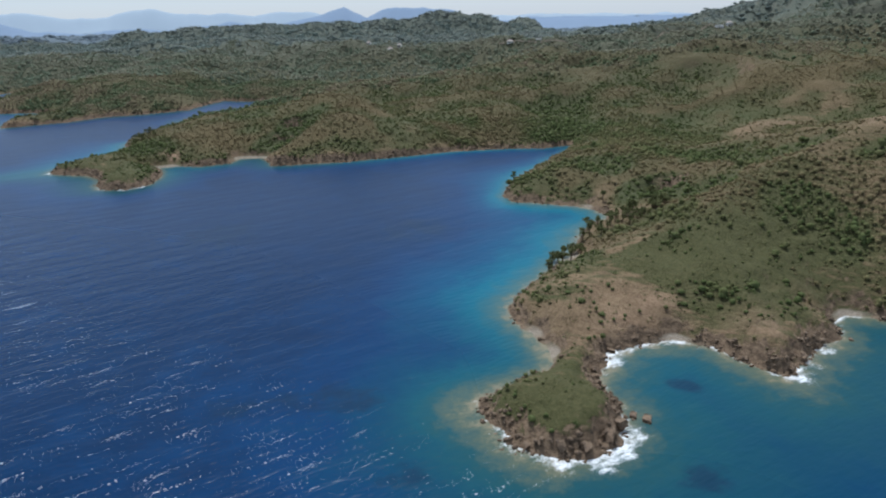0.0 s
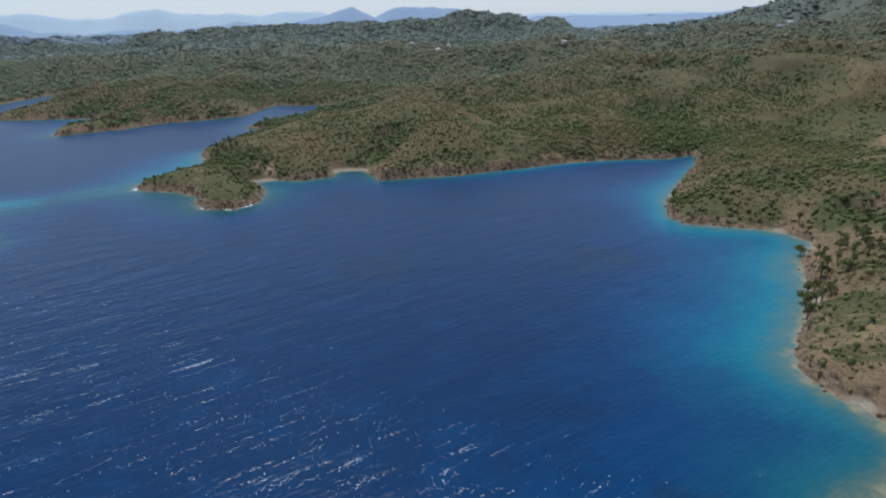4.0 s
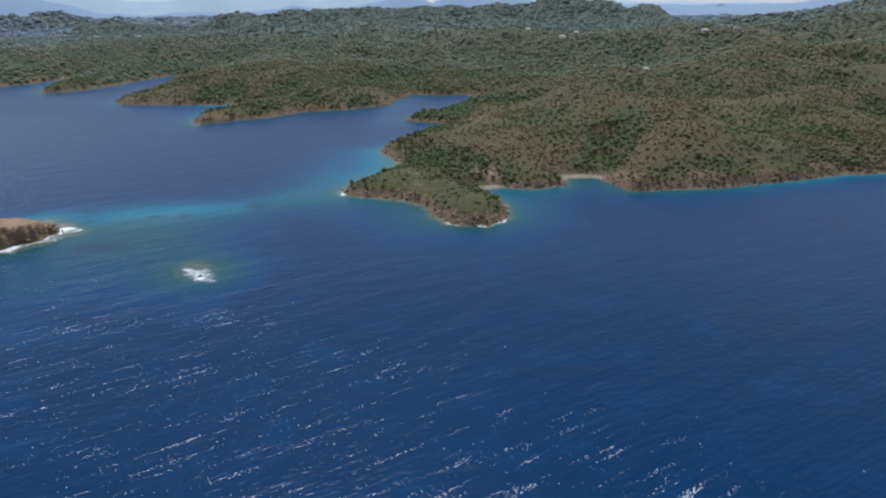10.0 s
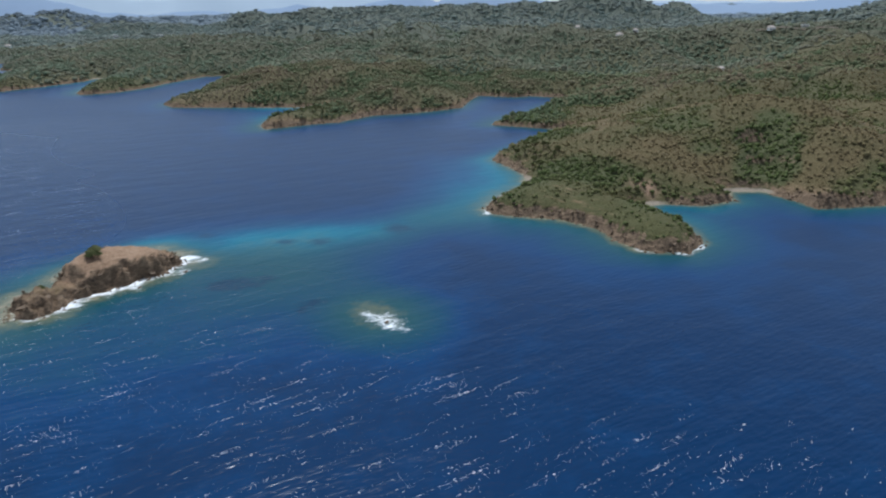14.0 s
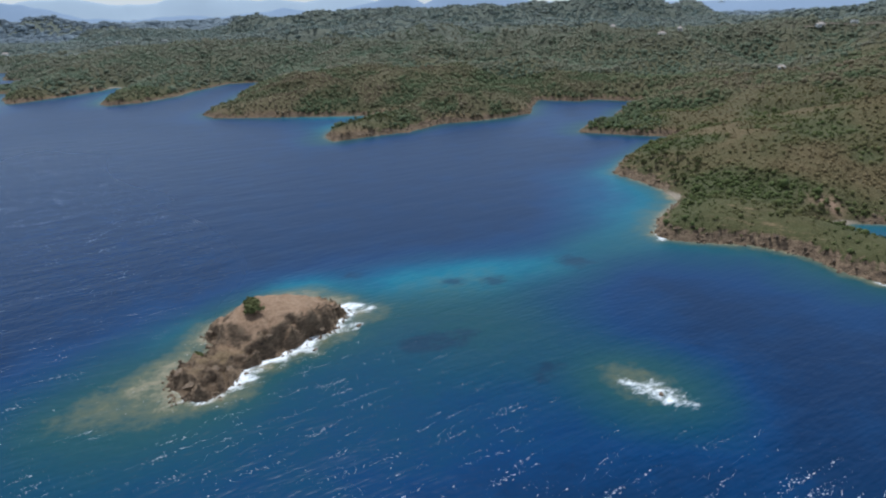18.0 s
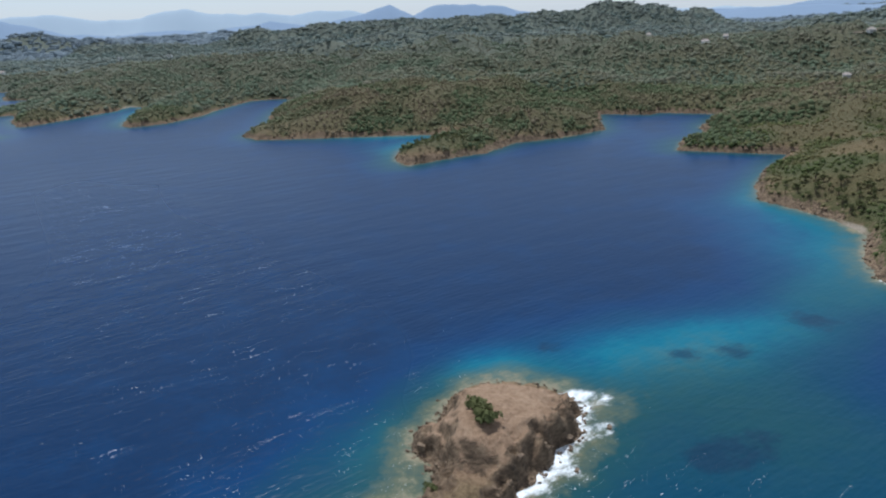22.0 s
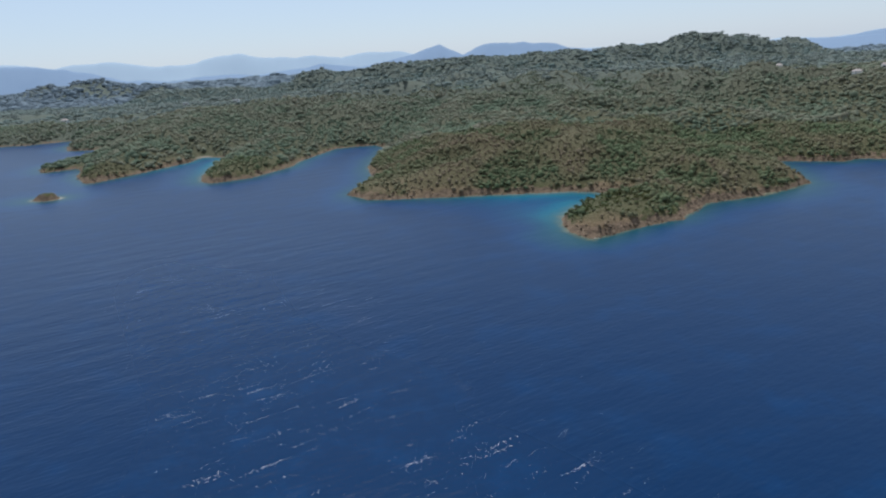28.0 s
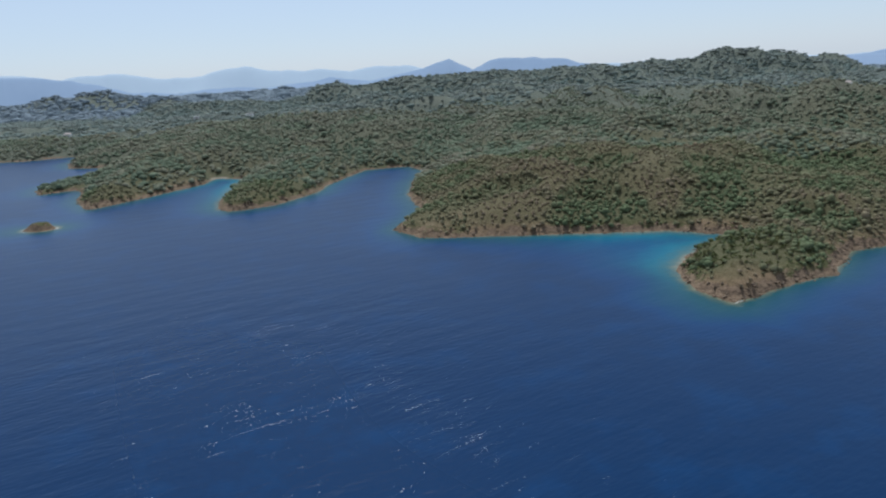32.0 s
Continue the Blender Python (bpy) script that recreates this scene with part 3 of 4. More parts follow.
def land(x, y):
    """Height, beach share and distance from the shore of the mainland."""
    far = smooth(y, 700, 1200)
    d = shore(x, y, COAST)
    beach = np.clip(spots(x, y, beaches) * 1.3, 0, 1)
    rough = 1 - 0.8 * beach
    d = d + rough * (0.5 + 1.0 * fbm(x, y, 9, 3, 3) + 0.8 * fbm(x, y, 3.2, 2, 5)) * (1 - far)
    h = rolling(x, y, smooth(d, 8, 60))
    bluff = spots(x, y, bluffs)
    cliff = (1 - beach) * np.clip(1.5 + 1.0 * fbm(x, y, 30, 2, 31) + bluff, 0.5, 5.0) * (1 - 0.5 * far)
    edge = 0.6 * smooth(d, -0.2, 1.6 + 1.0 * fbm(x, y, 6, 2, 41)) + 0.4 * smooth(d, 1.0, 4.2 + 2.2 * fbm(x, y, 5, 2, 42))
    inner = np.maximum(d, 0)
    rise = h * (1 - np.exp(-inner * SLOPE / h)) * (1 - 0.8 * beach * np.exp(-inner / 7))
    z = np.where(d > -0.3, np.minimum(cliff, 0.8 * h) * edge * np.exp(-inner / 14) + rise, 0.25 * d)
    rocky = (1 - beach) * (1 - smooth(d, 1.2 + 0.3 * bluff, 3.6 + 0.9 * bluff))
    z = z + smooth(d, 0, 2) * (1 - far) * (0.4 * fbm(x, y, 5, 3, 51) * rough + 0.35 * fbm(x, y, 14, 2, 52) + rocky * (1.5 * ridged(x, y, 7, 2, 53) + 1.1 * ridged(x, y, 3.1, 2, 54) - 1.4))
    return np.where(d > 0, np.maximum(z, 0.04 + 0.05 * np.minimum(d, 4)), np.minimum(z, -0.1)), beach, d, rocky


def cover(x, y, dry=None):
    """How thickly wooded a place is, 0 to 1: thick in hollows and by sheltered coves, thin on dry spurs and grassy headlands."""
    c = 0.88 + 0.55 * fbm(x, y, 70, 3, 101) + 0.45 * fbm(x, y, 22, 2, 102)
    bare = spots(x, y, [(96, 186, 24, 0.55), (52, 165, 34, 1.1), (27, 118, 20, 1.5), (82, 188, 36, 0.75), (-169, 336, 13, 0.7), (-200, 366, 18, 0.4), (-205, 385, 22, 0.15), (-165, 425, 26, 0.45), (-40, 470, 34, 0.35), (-90, 455, 26, 0.3),
                        (210, 420, 70, 0.3), (240, 520, 60, 0.3), (-470, 655, 25, 0.4), (-440, 690, 30, 0.25)])
    lush = spots(x, y, [(76, 167, 5, 0.9), (82, 163, 4, 0.7), (112, 206, 9, 0.7), (125, 204, 11, 0.9), (140, 200, 14, 0.9), (70, 190, 5, 0.4), (85, 268, 26, 0.5), (90, 330, 40, 0.35), (60, 440, 50, 0.5), (-120, 415, 14, 0.7), (-340, 645, 22, 0.6), (-415, 655, 30, 0.5), (-170, 690, 50, 0.5), (-515, 880, 60, 0.4),
                        (150, 215, 24, 0.5), (-100, 440, 25, 0.5), (20, 425, 30, 0.4)])
    if dry is not None:
        c = c - 0.35 * (dry - 0.45) + 0.25 * smooth(y, 500, 800)
    return np.clip(c - bare + lush, 0, 1)


def steps(*runs):
    """Grid lines: start, then (end, step) runs."""
    out = [runs[0]]
    for end, step in runs[1:]:
        n = max(1, round((end - out[-1]) / step))
        out += list(np.linspace(out[-1], end, n + 1)[1:])
    return np.array(out)


def mesh_from(name, verts, faces, material, sharp=False, **attributes):
    """One mesh from arrays of places and equal-sided faces."""
    me = bpy.data.meshes.new(name)
    n, side = faces.shape
    me.vertices.add(len(verts))
    me.vertices.foreach_set("co", np.ascontiguousarray(verts, np.float32).ravel())
    me.loops.add(n * side)
    me.loops.foreach_set("vertex_index", np.ascontiguousarray(faces, np.int32).ravel())
    me.polygons.add(n)
    me.polygons.foreach_set("loop_start", np.arange(0, n * side, side, dtype=np.int32))
    me.polygons.foreach_set("loop_total", np.full(n, side, np.int32))
    me.polygons.foreach_set("use_smooth", np.full(n, not sharp))
    me.update(calc_edges=True)
    for key, values in attributes.items():
        a = me.attributes.new(key, "FLOAT", "POINT")
        a.data.foreach_set("value", np.ascontiguousarray(values, np.float32))
    me.materials.append(material)
    return me


def grid_mesh(name, gx, gy, z, keep, material, **attributes):
    """A sheet over grid lines; keep: which cells to build."""
    nx, ny = len(gx), len(gy)
    x, y = np.meshgrid(gx, gy)
    idx = np.arange(nx * ny).reshape(ny, nx)
    quads = np.stack([idx[:-1, :-1], idx[:-1, 1:], idx[1:, 1:], idx[1:, :-1]], -1)[keep]
    used = np.unique(quads)
    back = np.full(nx * ny, -1)
    back[used] = np.arange(len(used))
    verts = np.stack([x.ravel(), y.ravel(), z.ravel()], 1)[used]
    return mesh_from(name, verts, back[quads], material, **{k: v.ravel()[used] for k, v in attributes.items()})


def corners(v, how):
    return how([v[:-1, :-1], v[:-1, 1:], v[1:, 1:], v[1:, :-1]], axis=0)


# ---- ground: the mainland as one sheet ----
gx = steps(-4400, (-1800, 200), (-900, 20), (-510, 3.6), (-330, 2.0), (-240, 2.4), (-20, 1.4), (10, 1.8), (130, 1.0), (300, 4), (900, 14), (1800, 60), (4400, 220))
gy = steps(96, (200, 1.0), (310, 1.8), (420, 1.3), (540, 2.4), (700, 2.0), (780, 2.8), (1100, 7), (1800, 14), (2500, 40), (4400, 220))
X, Y = np.meshgrid(gx, gy)
Z, BEACH, D, ROCKY = land(X, Y)
DRY = dryness(X, Y)
reach = np.hypot(X + 220, Y - 170) < 4600
# inland rises with distance in y and carries the painted haze
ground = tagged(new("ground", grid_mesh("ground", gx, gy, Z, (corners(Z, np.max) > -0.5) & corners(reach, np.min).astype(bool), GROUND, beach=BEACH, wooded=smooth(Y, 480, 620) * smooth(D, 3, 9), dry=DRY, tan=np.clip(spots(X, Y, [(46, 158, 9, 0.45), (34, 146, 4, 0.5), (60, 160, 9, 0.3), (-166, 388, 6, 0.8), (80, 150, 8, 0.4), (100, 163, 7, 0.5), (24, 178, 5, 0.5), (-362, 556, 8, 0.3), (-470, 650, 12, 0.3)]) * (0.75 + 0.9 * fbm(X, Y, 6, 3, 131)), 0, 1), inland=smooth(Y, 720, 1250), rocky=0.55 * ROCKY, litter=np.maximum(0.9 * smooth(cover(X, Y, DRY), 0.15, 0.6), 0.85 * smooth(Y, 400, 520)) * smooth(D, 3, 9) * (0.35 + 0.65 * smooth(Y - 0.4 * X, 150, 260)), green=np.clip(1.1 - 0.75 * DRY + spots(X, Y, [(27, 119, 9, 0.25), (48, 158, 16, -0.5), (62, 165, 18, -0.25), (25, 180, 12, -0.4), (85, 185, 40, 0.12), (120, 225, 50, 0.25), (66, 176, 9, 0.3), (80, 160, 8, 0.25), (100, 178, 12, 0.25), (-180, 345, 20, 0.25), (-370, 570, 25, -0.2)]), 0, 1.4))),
                "dry scrub-covered hills and rocky headlands of the coast", "ground", kind="structure")

# ---- island ----
ix, iy = steps(-368, (-320, 0.45)), steps(265, (329, 0.45))
IX, IY = np.meshgrid(ix, iy)


def island_height(x, y):
    """A tilted brown plateau, steep and dark on the weather side, and a low crag beyond a saddle."""
    d = shore(x, y, island_coast)
    d = d + 0.9 * fbm(x, y, 7, 3, 61) + 0.7 * fbm(x, y, 2.6, 2, 62)
    out = 0.75 * (x + 348) - 0.66 * (y - 299)
    plateau = 8.0 - 0.21 * np.maximum(out, 0) - 0.19 * np.maximum(y - 300, 0) - 1.6 * smooth(y, 312, 321) - 0.22 * np.maximum(-350 - x, 0) + 0.6 * fbm(x, y, 8, 3, 63) + 0.22 * fbm(x, y, 1.7, 2, 69)
    saddle = 2.7 + 0.6 * fbm(x, y, 5, 2, 67)
    crag = 3.5 + 2.4 * (ridged(x, y, 6.5, 3, 66) - 0.6)
    low_end = crag + (saddle - crag) * smooth(y, 280.5, 286)
    top = low_end + (plateau - low_end) * smooth(y + 0.25 * (x + 350), 288.5, 293.5)
    north = smooth(y, 309, 318) * smooth(-x, 326, 334)
    west = smooth(-x, 350, 356) * smooth(y, 300, 308)
    steep = np.clip(1 - np.maximum(north, west), 0.0, 1)
    wall = 3.4 + 2.0 * fbm(x, y, 7, 2, 68) + 5.0 * (1 - steep)
    foot = np.minimum(top, 0.5 + 1.1 * smooth(d, 0.1, 1.2))
    face = 0.75 * smooth(d, 0.4, wall) + 0.25 * smooth(d, wall * 0.6, wall * 2.2)
    z = foot + (top - foot) * face + (2.4 * ridged(x, y, 5, 3, 64) + 1.0 * ridged(x, y, 2.4, 2, 65) - 2.0) * smooth(d, 0, 1) * (1 - 0.9 * smooth(d, 2.5, 6)) * (0.25 + 0.75 * steep)
    return np.where(d > 0, np.maximum(z * smooth(d, -0.3, 1.0), 0.05), 0.4 * d), d


IZ, ID = island_height(IX, IY)
tagged(new("island", grid_mesh("island", ix, iy, IZ, corners(IZ, np.max) > -0.6, GROUND, beach=0 * IZ, inland=0 * IZ, tan=0.9 * smooth(ID, 1.0, 3.0) * smooth(IY, 285, 291), dry=1 + 0 * IZ, rocky=np.maximum(0.55 * (1 - smooth(ID, 1.6, 4.2)) * (1 - 0.8 * smooth(IY, 311, 319)), 0.42 * (1 - smooth(IY, 280, 285))), wooded=0 * IZ, green=0 * IZ, litter=0 * IZ)),
       "small bare island of brown earth with dark rocky cliffs", "island", kind="structure")

# ---- sea ----
sx = steps(-4400, (-1200, 200), (-760, 20), (-420, 4), (-225, 1.6), (0, 3), (130, 1.2), (170, 6))
sx = np.append(sx, steps(170, (900, 60), (4400, 500))[1:])
sy = steps(-4000, (-300, 400), (60, 20), (90, 3), (180, 1.2), (255, 2.6), (340, 1.6), (720, 3.4), (1100, 10), (2000, 100), (4400, 400))
SX, SY = np.meshgrid(sx, sy)
sd = np.maximum(shore(SX, SY, COAST), shore(SX, SY, island_coast))
sd = np.maximum(sd, 7 - np.hypot((SX + 700) / 1.4, SY - 691))
off = np.maximum(-sd, 0)
width = 9.0 + sum((w - 9.0) * np.exp(-((SX - cx) ** 2 + (SY - cy) ** 2) / (r * r)) for cx, cy, r, w in shelves)
width = np.clip(width * (1 + 0.25 * fbm(SX, SY, 30, 3, 71)), 5, 70)
depth = 1 - np.exp(-off / width)
for cx, cy, r, w in shoals:
    depth = depth * (1 - (1 - w) * np.exp(-((SX - cx) ** 2 + (SY - cy) ** 2) / (r * r)))
foam = np.clip(spots(SX, SY, surf), 0, 1.15) * np.exp(-off / 5.0) * 0.42 + np.clip(spots(SX, SY, breakers), 0, 1.25) * 0.55 + 0.16 * np.exp(-off / 1.2)
foam = np.minimum(foam, 0.62)
# sun glints are painted, and chop raised, along a strip under the camera's view
glint_lane = [(-10, 70), (-60, 105), (-150, 165), (-225, 212), (-290, 228), (-390, 315), (-460, 430), (-520, 520)]
away = np.full(SX.shape, 1e9)
for (ax, ay), (bx, by) in zip(glint_lane, glint_lane[1:]):
    t = np.clip(((SX - ax) * (bx - ax) + (SY - ay) * (by - ay)) / ((bx - ax) ** 2 + (by - ay) ** 2), 0, 1)
    away = np.minimum(away, np.hypot(SX - ax - t * (bx - ax), SY - ay - t * (by - ay)))
glint_fade = 0.26 * smooth(away, 25, 110) + 0.02 * smooth(SY, 210, 330)
chop = np.clip(1.0 - 0.35 * smooth(away, 30, 110) - 0.33 * smooth(SY, 230, 420) - 0.25 * np.exp(-off / 35), 0.32, 1)
sea_reach = np.hypot(SX + 220, SY - 170) < 4600
tagged(new("sea", grid_mesh("sea", sx, sy, 0 * SX, (corners(sd, np.min) < 9) & corners(sea_reach, np.min).astype(bool), WATER,
                            depth=depth, sand=np.clip(spots(SX, SY, sandy), 0, 1), weed=np.clip(spots(SX, SY, weeds), 0, 1) * 0.62, foam=foam, glint_fade=glint_fade, chop=chop)),
       "deep blue choppy sea turning turquoise over sandy shallows", "sea", kind="structure")

# ---- distant mountains, kept inside the camera's clip range, crests fitted to its skyline ----
far_profile = [(-3900, 150), (-3557, 163), (-3288, 133), (-3165, 153), (-2871, 158), (-2628, 117), (-2326, 88), (-2206, 117), (-1994, 146), (-1793, 112), (-1531, 124), (-1349, 95), (-1164, 114), (-947, 92), (-837, 80),
               (-725, 84), (-610, 66), (-500, 70), (-406, 80), (-161, 76), (60, 46), (330, 40), (529, 50), (715, 40), (1086, 48), (1460, 37), (1793, 28), (1912, 40), (2400, 60), (3000, 70)]
near_profile = [(-3900, 160), (-3620, 158), (-3400, 148), (-3230, 124), (-3060, 92), (-2960, 55), (-2830, 22), (-2500, 16), (-2200, 18), (-1900, 20), (-1620, 26), (-1500, 52), (-1400, 40), (-1250, 30), (-1050, 52), (-900, 72), (-820, 104),
                (-728, 138), (-640, 98), (-580, 64), (-480, 107), (-371, 121), (-280, 112), (-195, 113), (0, 78), (85, 50), (343, 15), (500, 36), (715, 30), (900, 22), (1300, 30), (1700, 20), (1950, 54), (2400, 92), (3000, 110)]


def mountains(name, profile, radius, depth, rough, material, label, seed):
    """A range along an arc: a ragged crest that falls to a broad foot on both sides."""
    px, pz = np.array(profile, float).T
    turn = np.linspace(math.atan2(px[0] + 220, 4530), math.atan2(px[-1] + 220, 4530), 420)
    over = 4530 * np.tan(turn) - 220
    crest = 78 + (np.interp(over, px, pz) - 78) * radius * np.cos(turn) / 4530
    cross = np.linspace(-1, 1, 17)
    T, C = np.meshgrid(turn, cross)
    r = radius + depth * C
    x, y = -220 + r * np.sin(T), 170 + r * np.cos(T)
    shape = np.clip(1 - np.abs(C) ** 1.3, 0, 1)
    z = -20 + (crest + 20 + rough * fbm(over, over * 0, 300, 5, seed)) * shape + rough * 1.6 * fbm(x, y, 240, 4, seed + 5) * shape * (1 - shape) * 2
    idx = np.arange(T.size).reshape(T.shape)
    quads = np.stack([idx[:-1, :-1], idx[:-1, 1:], idx[1:, 1:], idx[1:, :-1]], -1).reshape(-1, 4)
    return tagged(new(name, mesh_from(name, np.stack([x.ravel(), y.ravel(), z.ravel()], 1), quads, material)), label, "mountains", kind="structure")


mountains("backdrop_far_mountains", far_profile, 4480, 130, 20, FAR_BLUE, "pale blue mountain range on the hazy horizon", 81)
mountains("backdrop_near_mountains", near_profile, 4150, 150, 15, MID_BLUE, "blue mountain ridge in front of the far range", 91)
# extra low range, added to fill the gap over the saddle with blue
mountains("backdrop_low_hills", [(150, 8), (400, 22), (620, 12), (900, 26), (1300, 18), (1900, 24), (2600, 20)], 2650, 180, 5, MID_BLUE, "low blue backdrop range that hides the plain beyond the saddle", 97)


# ---- woodland and scrub on the hills ----
def ball(level, rng, squash=0.8, rag=0.22):
    """A ragged leafy lump: its places and triangles."""
    bm = bmesh.new()
    bmesh.ops.create_icosphere(bm, subdivisions=level, radius=1.0)
    v = np.array([p.co[:] for p in bm.verts])
    f = np.array([[p.index for p in t.verts] for t in bm.faces])
    bm.free()
    v = v * (1 + rng.uniform(-rag, rag, (len(v), 1)))
    v[:, 2] *= squash
    return v, f


def spray(rng, count, size):
    """A leafy crown, about 1 wide and 1 high: loose leaf sprays round an uneven dome, thicker towards its skin."""
    lobes = [(0.0, 0.0, 0.42, 0.46)] + [(0.3 * math.cos(a), 0.3 * math.sin(a), rng.uniform(0.25, 0.6), rng.uniform(0.22, 0.34)) for a in rng.uniform(0, 6.28, 4)]
    tris = []
    for n in range(count):
        cx, cy, cz, r = lobes[n % len(lobes)]
        way = rng.normal(size=3)
        way[2] = abs(way[2]) * 0.9 + 0.05
        way /= np.linalg.norm(way)
        mid = np.array([cx, cy, cz]) + way * r * rng.uniform(0.75, 1.05) * (1, 1, 0.8)
        flat = way + rng.normal(scale=0.32, size=3)
        flat /= np.linalg.norm(flat)
        u = np.cross(flat, rng.normal(size=3))
        u /= np.linalg.norm(u)
        w = np.cross(flat, u)
        turn = rng.uniform(0, 6.28)
        for k in range(3):
            a = turn + k * 2.094 + rng.uniform(-0.4, 0.4)
            tris.append(mid + size * rng.uniform(0.7, 1.3) * (math.cos(a) * u + math.sin(a) * w))
    v = np.array(tris)
    v[:, 2] = np.maximum(v[:, 2], 0.02)
    return v, np.arange(len(v)).reshape(-1, 3)


def clump(rng, lobes, leaves, size):
    """A bushy crown, about 1 wide and 1 high: a few ragged lobes open below, with loose leaf sprays on their skin."""
    vs, fs, base = [], [], 0
    for n in range(lobes):
        v, f = ball(1, rng, rng.uniform(0.8, 1.05), 0.2)
        a, out = rng.uniform(0, 6.28), (0.0 if n == 0 else rng.uniform(0.16, 0.3))
        r = rng.uniform(0.36, 0.46) if n == 0 else rng.uniform(0.22, 0.34)
        f = f[v[f][:, :, 2].mean(1) > -0.3]
        used, f = np.unique(f, return_inverse=True)
        f = f.reshape(-1, 3)
        v = v[used] * r + [out * math.cos(a), out * math.sin(a), rng.uniform(0.36, 0.6) if n == 0 else rng.uniform(0.22, 0.55)]
        vs.append(v), fs.append(f + base)
        base += len(v)
    if leaves:
        v, f = spray(rng, leaves, size)
        vs.append(v), fs.append(f + base)
    return np.concatenate(vs), np.concatenate(fs)


def scatter(name, places, sizes, kinds, label, category, rng, leaf, dry=None):
    """One joined mesh of crowns at the places; sizes: width and height of each."""
    verts, faces, tone, base = [], [], [], 0
    dry = np.zeros(len(places)) if dry is None else dry
    pick = rng.integers(0, len(kinds), len(places))
    for k, (v, f) in enumerate(kinds):
        some = np.nonzero(pick == k)[0]
        if not len(some):
            continue
        a = rng.uniform(0, 6.28, len(some))
        c, s = np.cos(a)[:, None], np.sin(a)[:, None]
        w, h = sizes[some, 0][:, None], sizes[some, 1][:, None]
        x = (c * v[:, 0] - s * v[:, 1]) * w + places[some, 0][:, None]
        y = (s * v[:, 0] + c * v[:, 1]) * w + places[some, 1][:, None]
        z = v[:, 2] * h + places[some, 2][:, None]
        tone.append(np.repeat(dry[some], len(v)))
        verts.append(np.stack([x, y, z], -1).reshape(-1, 3))
        faces.append((f[None] + (np.arange(len(some)) * len(v))[:, None, None] + base).reshape(-1, 3))
        base += len(some) * len(v)
    return tagged(new(name, mesh_from(name, np.concatenate(verts), np.concatenate(faces), leaf, dry=np.concatenate(tone))), label, category, kind="stuff")


def field(x0, x1, y0, y1, gap, rng):
    x, y = np.meshgrid(np.arange(x0, x1, gap), np.arange(y0, y1, gap))
    x = x.ravel() + rng.uniform(-0.48, 0.48, x.size) * gap
    y = y.ravel() + rng.uniform(-0.48, 0.48, y.size) * gap
    return x, y


single_stands = [(60, 240, 26), (-212, 440, 20), (-362, 585, 24)]


def wood(name, x0, x1, y0, y1, gap, size, lobes, leaves, share, label, category, seed, shrub=False, leaf=None, low=1.0, blend=0.0):
    """Crowns over a stretch of the hills, larger and closer in the hollows, small and sparse on the dry spurs."""
    rng = np.random.default_rng(seed)
    x, y = field(x0, x1, y0 - blend, y1 + blend, gap, rng)
    belt = y + blend * (1.3 * value_noise(x / 50, y / 50, 301) + 0.7 * value_noise(x / 9, y / 9, 302) - 1)
    seen = (belt >= y0) & (belt < y1) & (x < 55 + 0.7 * y) & (x > -150 - 0.86 * y)
    x, y = x[seen], y[seen]
    z, beach, d, _ = land(x, y)
    dry = dryness(x, y)
    thick = cover(x, y, dry)
    take = (d > 2.2) & (z > 1.0) & (beach < 0.5) & (rng.uniform(0, 1, x.size) < share * thick + (0.1 if shrub else 0.0))
    if not shrub:
        take &= (spots(x, y, single_stands) < 0.6)
    x, y, z, dry, thick = x[take], y[take], z[take], dry[take], thick[take]
    w = size * np.clip(np.exp(rng.normal(-0.12, 0.34, len(x))), 0.45, 1.9) * (0.62 + 0.3 * (1 - dry) + 0.3 * thick)
    tall = np.where(rng.uniform(0, 1, len(x)) < 0.06, rng.uniform(1.1, 1.5, len(x)), rng.uniform(0.65, 1.0, len(x))) * low
    kinds = [clump(rng, lobes, leaves, 0.16) for _ in range(12)] if lobes else [spray(rng, leaves, 0.3) for _ in range(9)]
    return scatter(name, np.stack([x, y, z - 0.14 * w], 1), np.stack([w, tall * w], 1), kinds, label, category, rng, leaf or LEAVES, dry)


wood("woodland_near", -20, 330, 100, 460, 2.3, 1.6, 2, 12, 0.72, "low pines and olive scrub on the near headland", "woodland", 1)
wood("woodland_cape", -260, 330, 310, 600, 2.3, 1.6, 1, 9, 0.74, "dark green scrub and small trees on the cape hills", "woodland", 2)
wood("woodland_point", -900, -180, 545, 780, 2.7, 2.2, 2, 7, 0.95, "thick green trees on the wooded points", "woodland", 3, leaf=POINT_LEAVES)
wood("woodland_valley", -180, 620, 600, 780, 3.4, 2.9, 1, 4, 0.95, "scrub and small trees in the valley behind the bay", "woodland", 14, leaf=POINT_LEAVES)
# far belts: haze-tinted leaves on crowns flattened to soften their shade
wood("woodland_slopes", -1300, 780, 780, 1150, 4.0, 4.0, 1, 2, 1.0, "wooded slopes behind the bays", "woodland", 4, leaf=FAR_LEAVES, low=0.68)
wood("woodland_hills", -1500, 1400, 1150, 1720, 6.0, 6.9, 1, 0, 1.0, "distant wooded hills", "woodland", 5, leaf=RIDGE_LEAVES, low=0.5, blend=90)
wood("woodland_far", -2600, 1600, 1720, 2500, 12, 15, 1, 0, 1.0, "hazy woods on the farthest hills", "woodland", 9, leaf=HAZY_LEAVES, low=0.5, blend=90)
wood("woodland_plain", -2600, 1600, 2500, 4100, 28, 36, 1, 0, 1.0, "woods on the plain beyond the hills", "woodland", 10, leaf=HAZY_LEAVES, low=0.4)
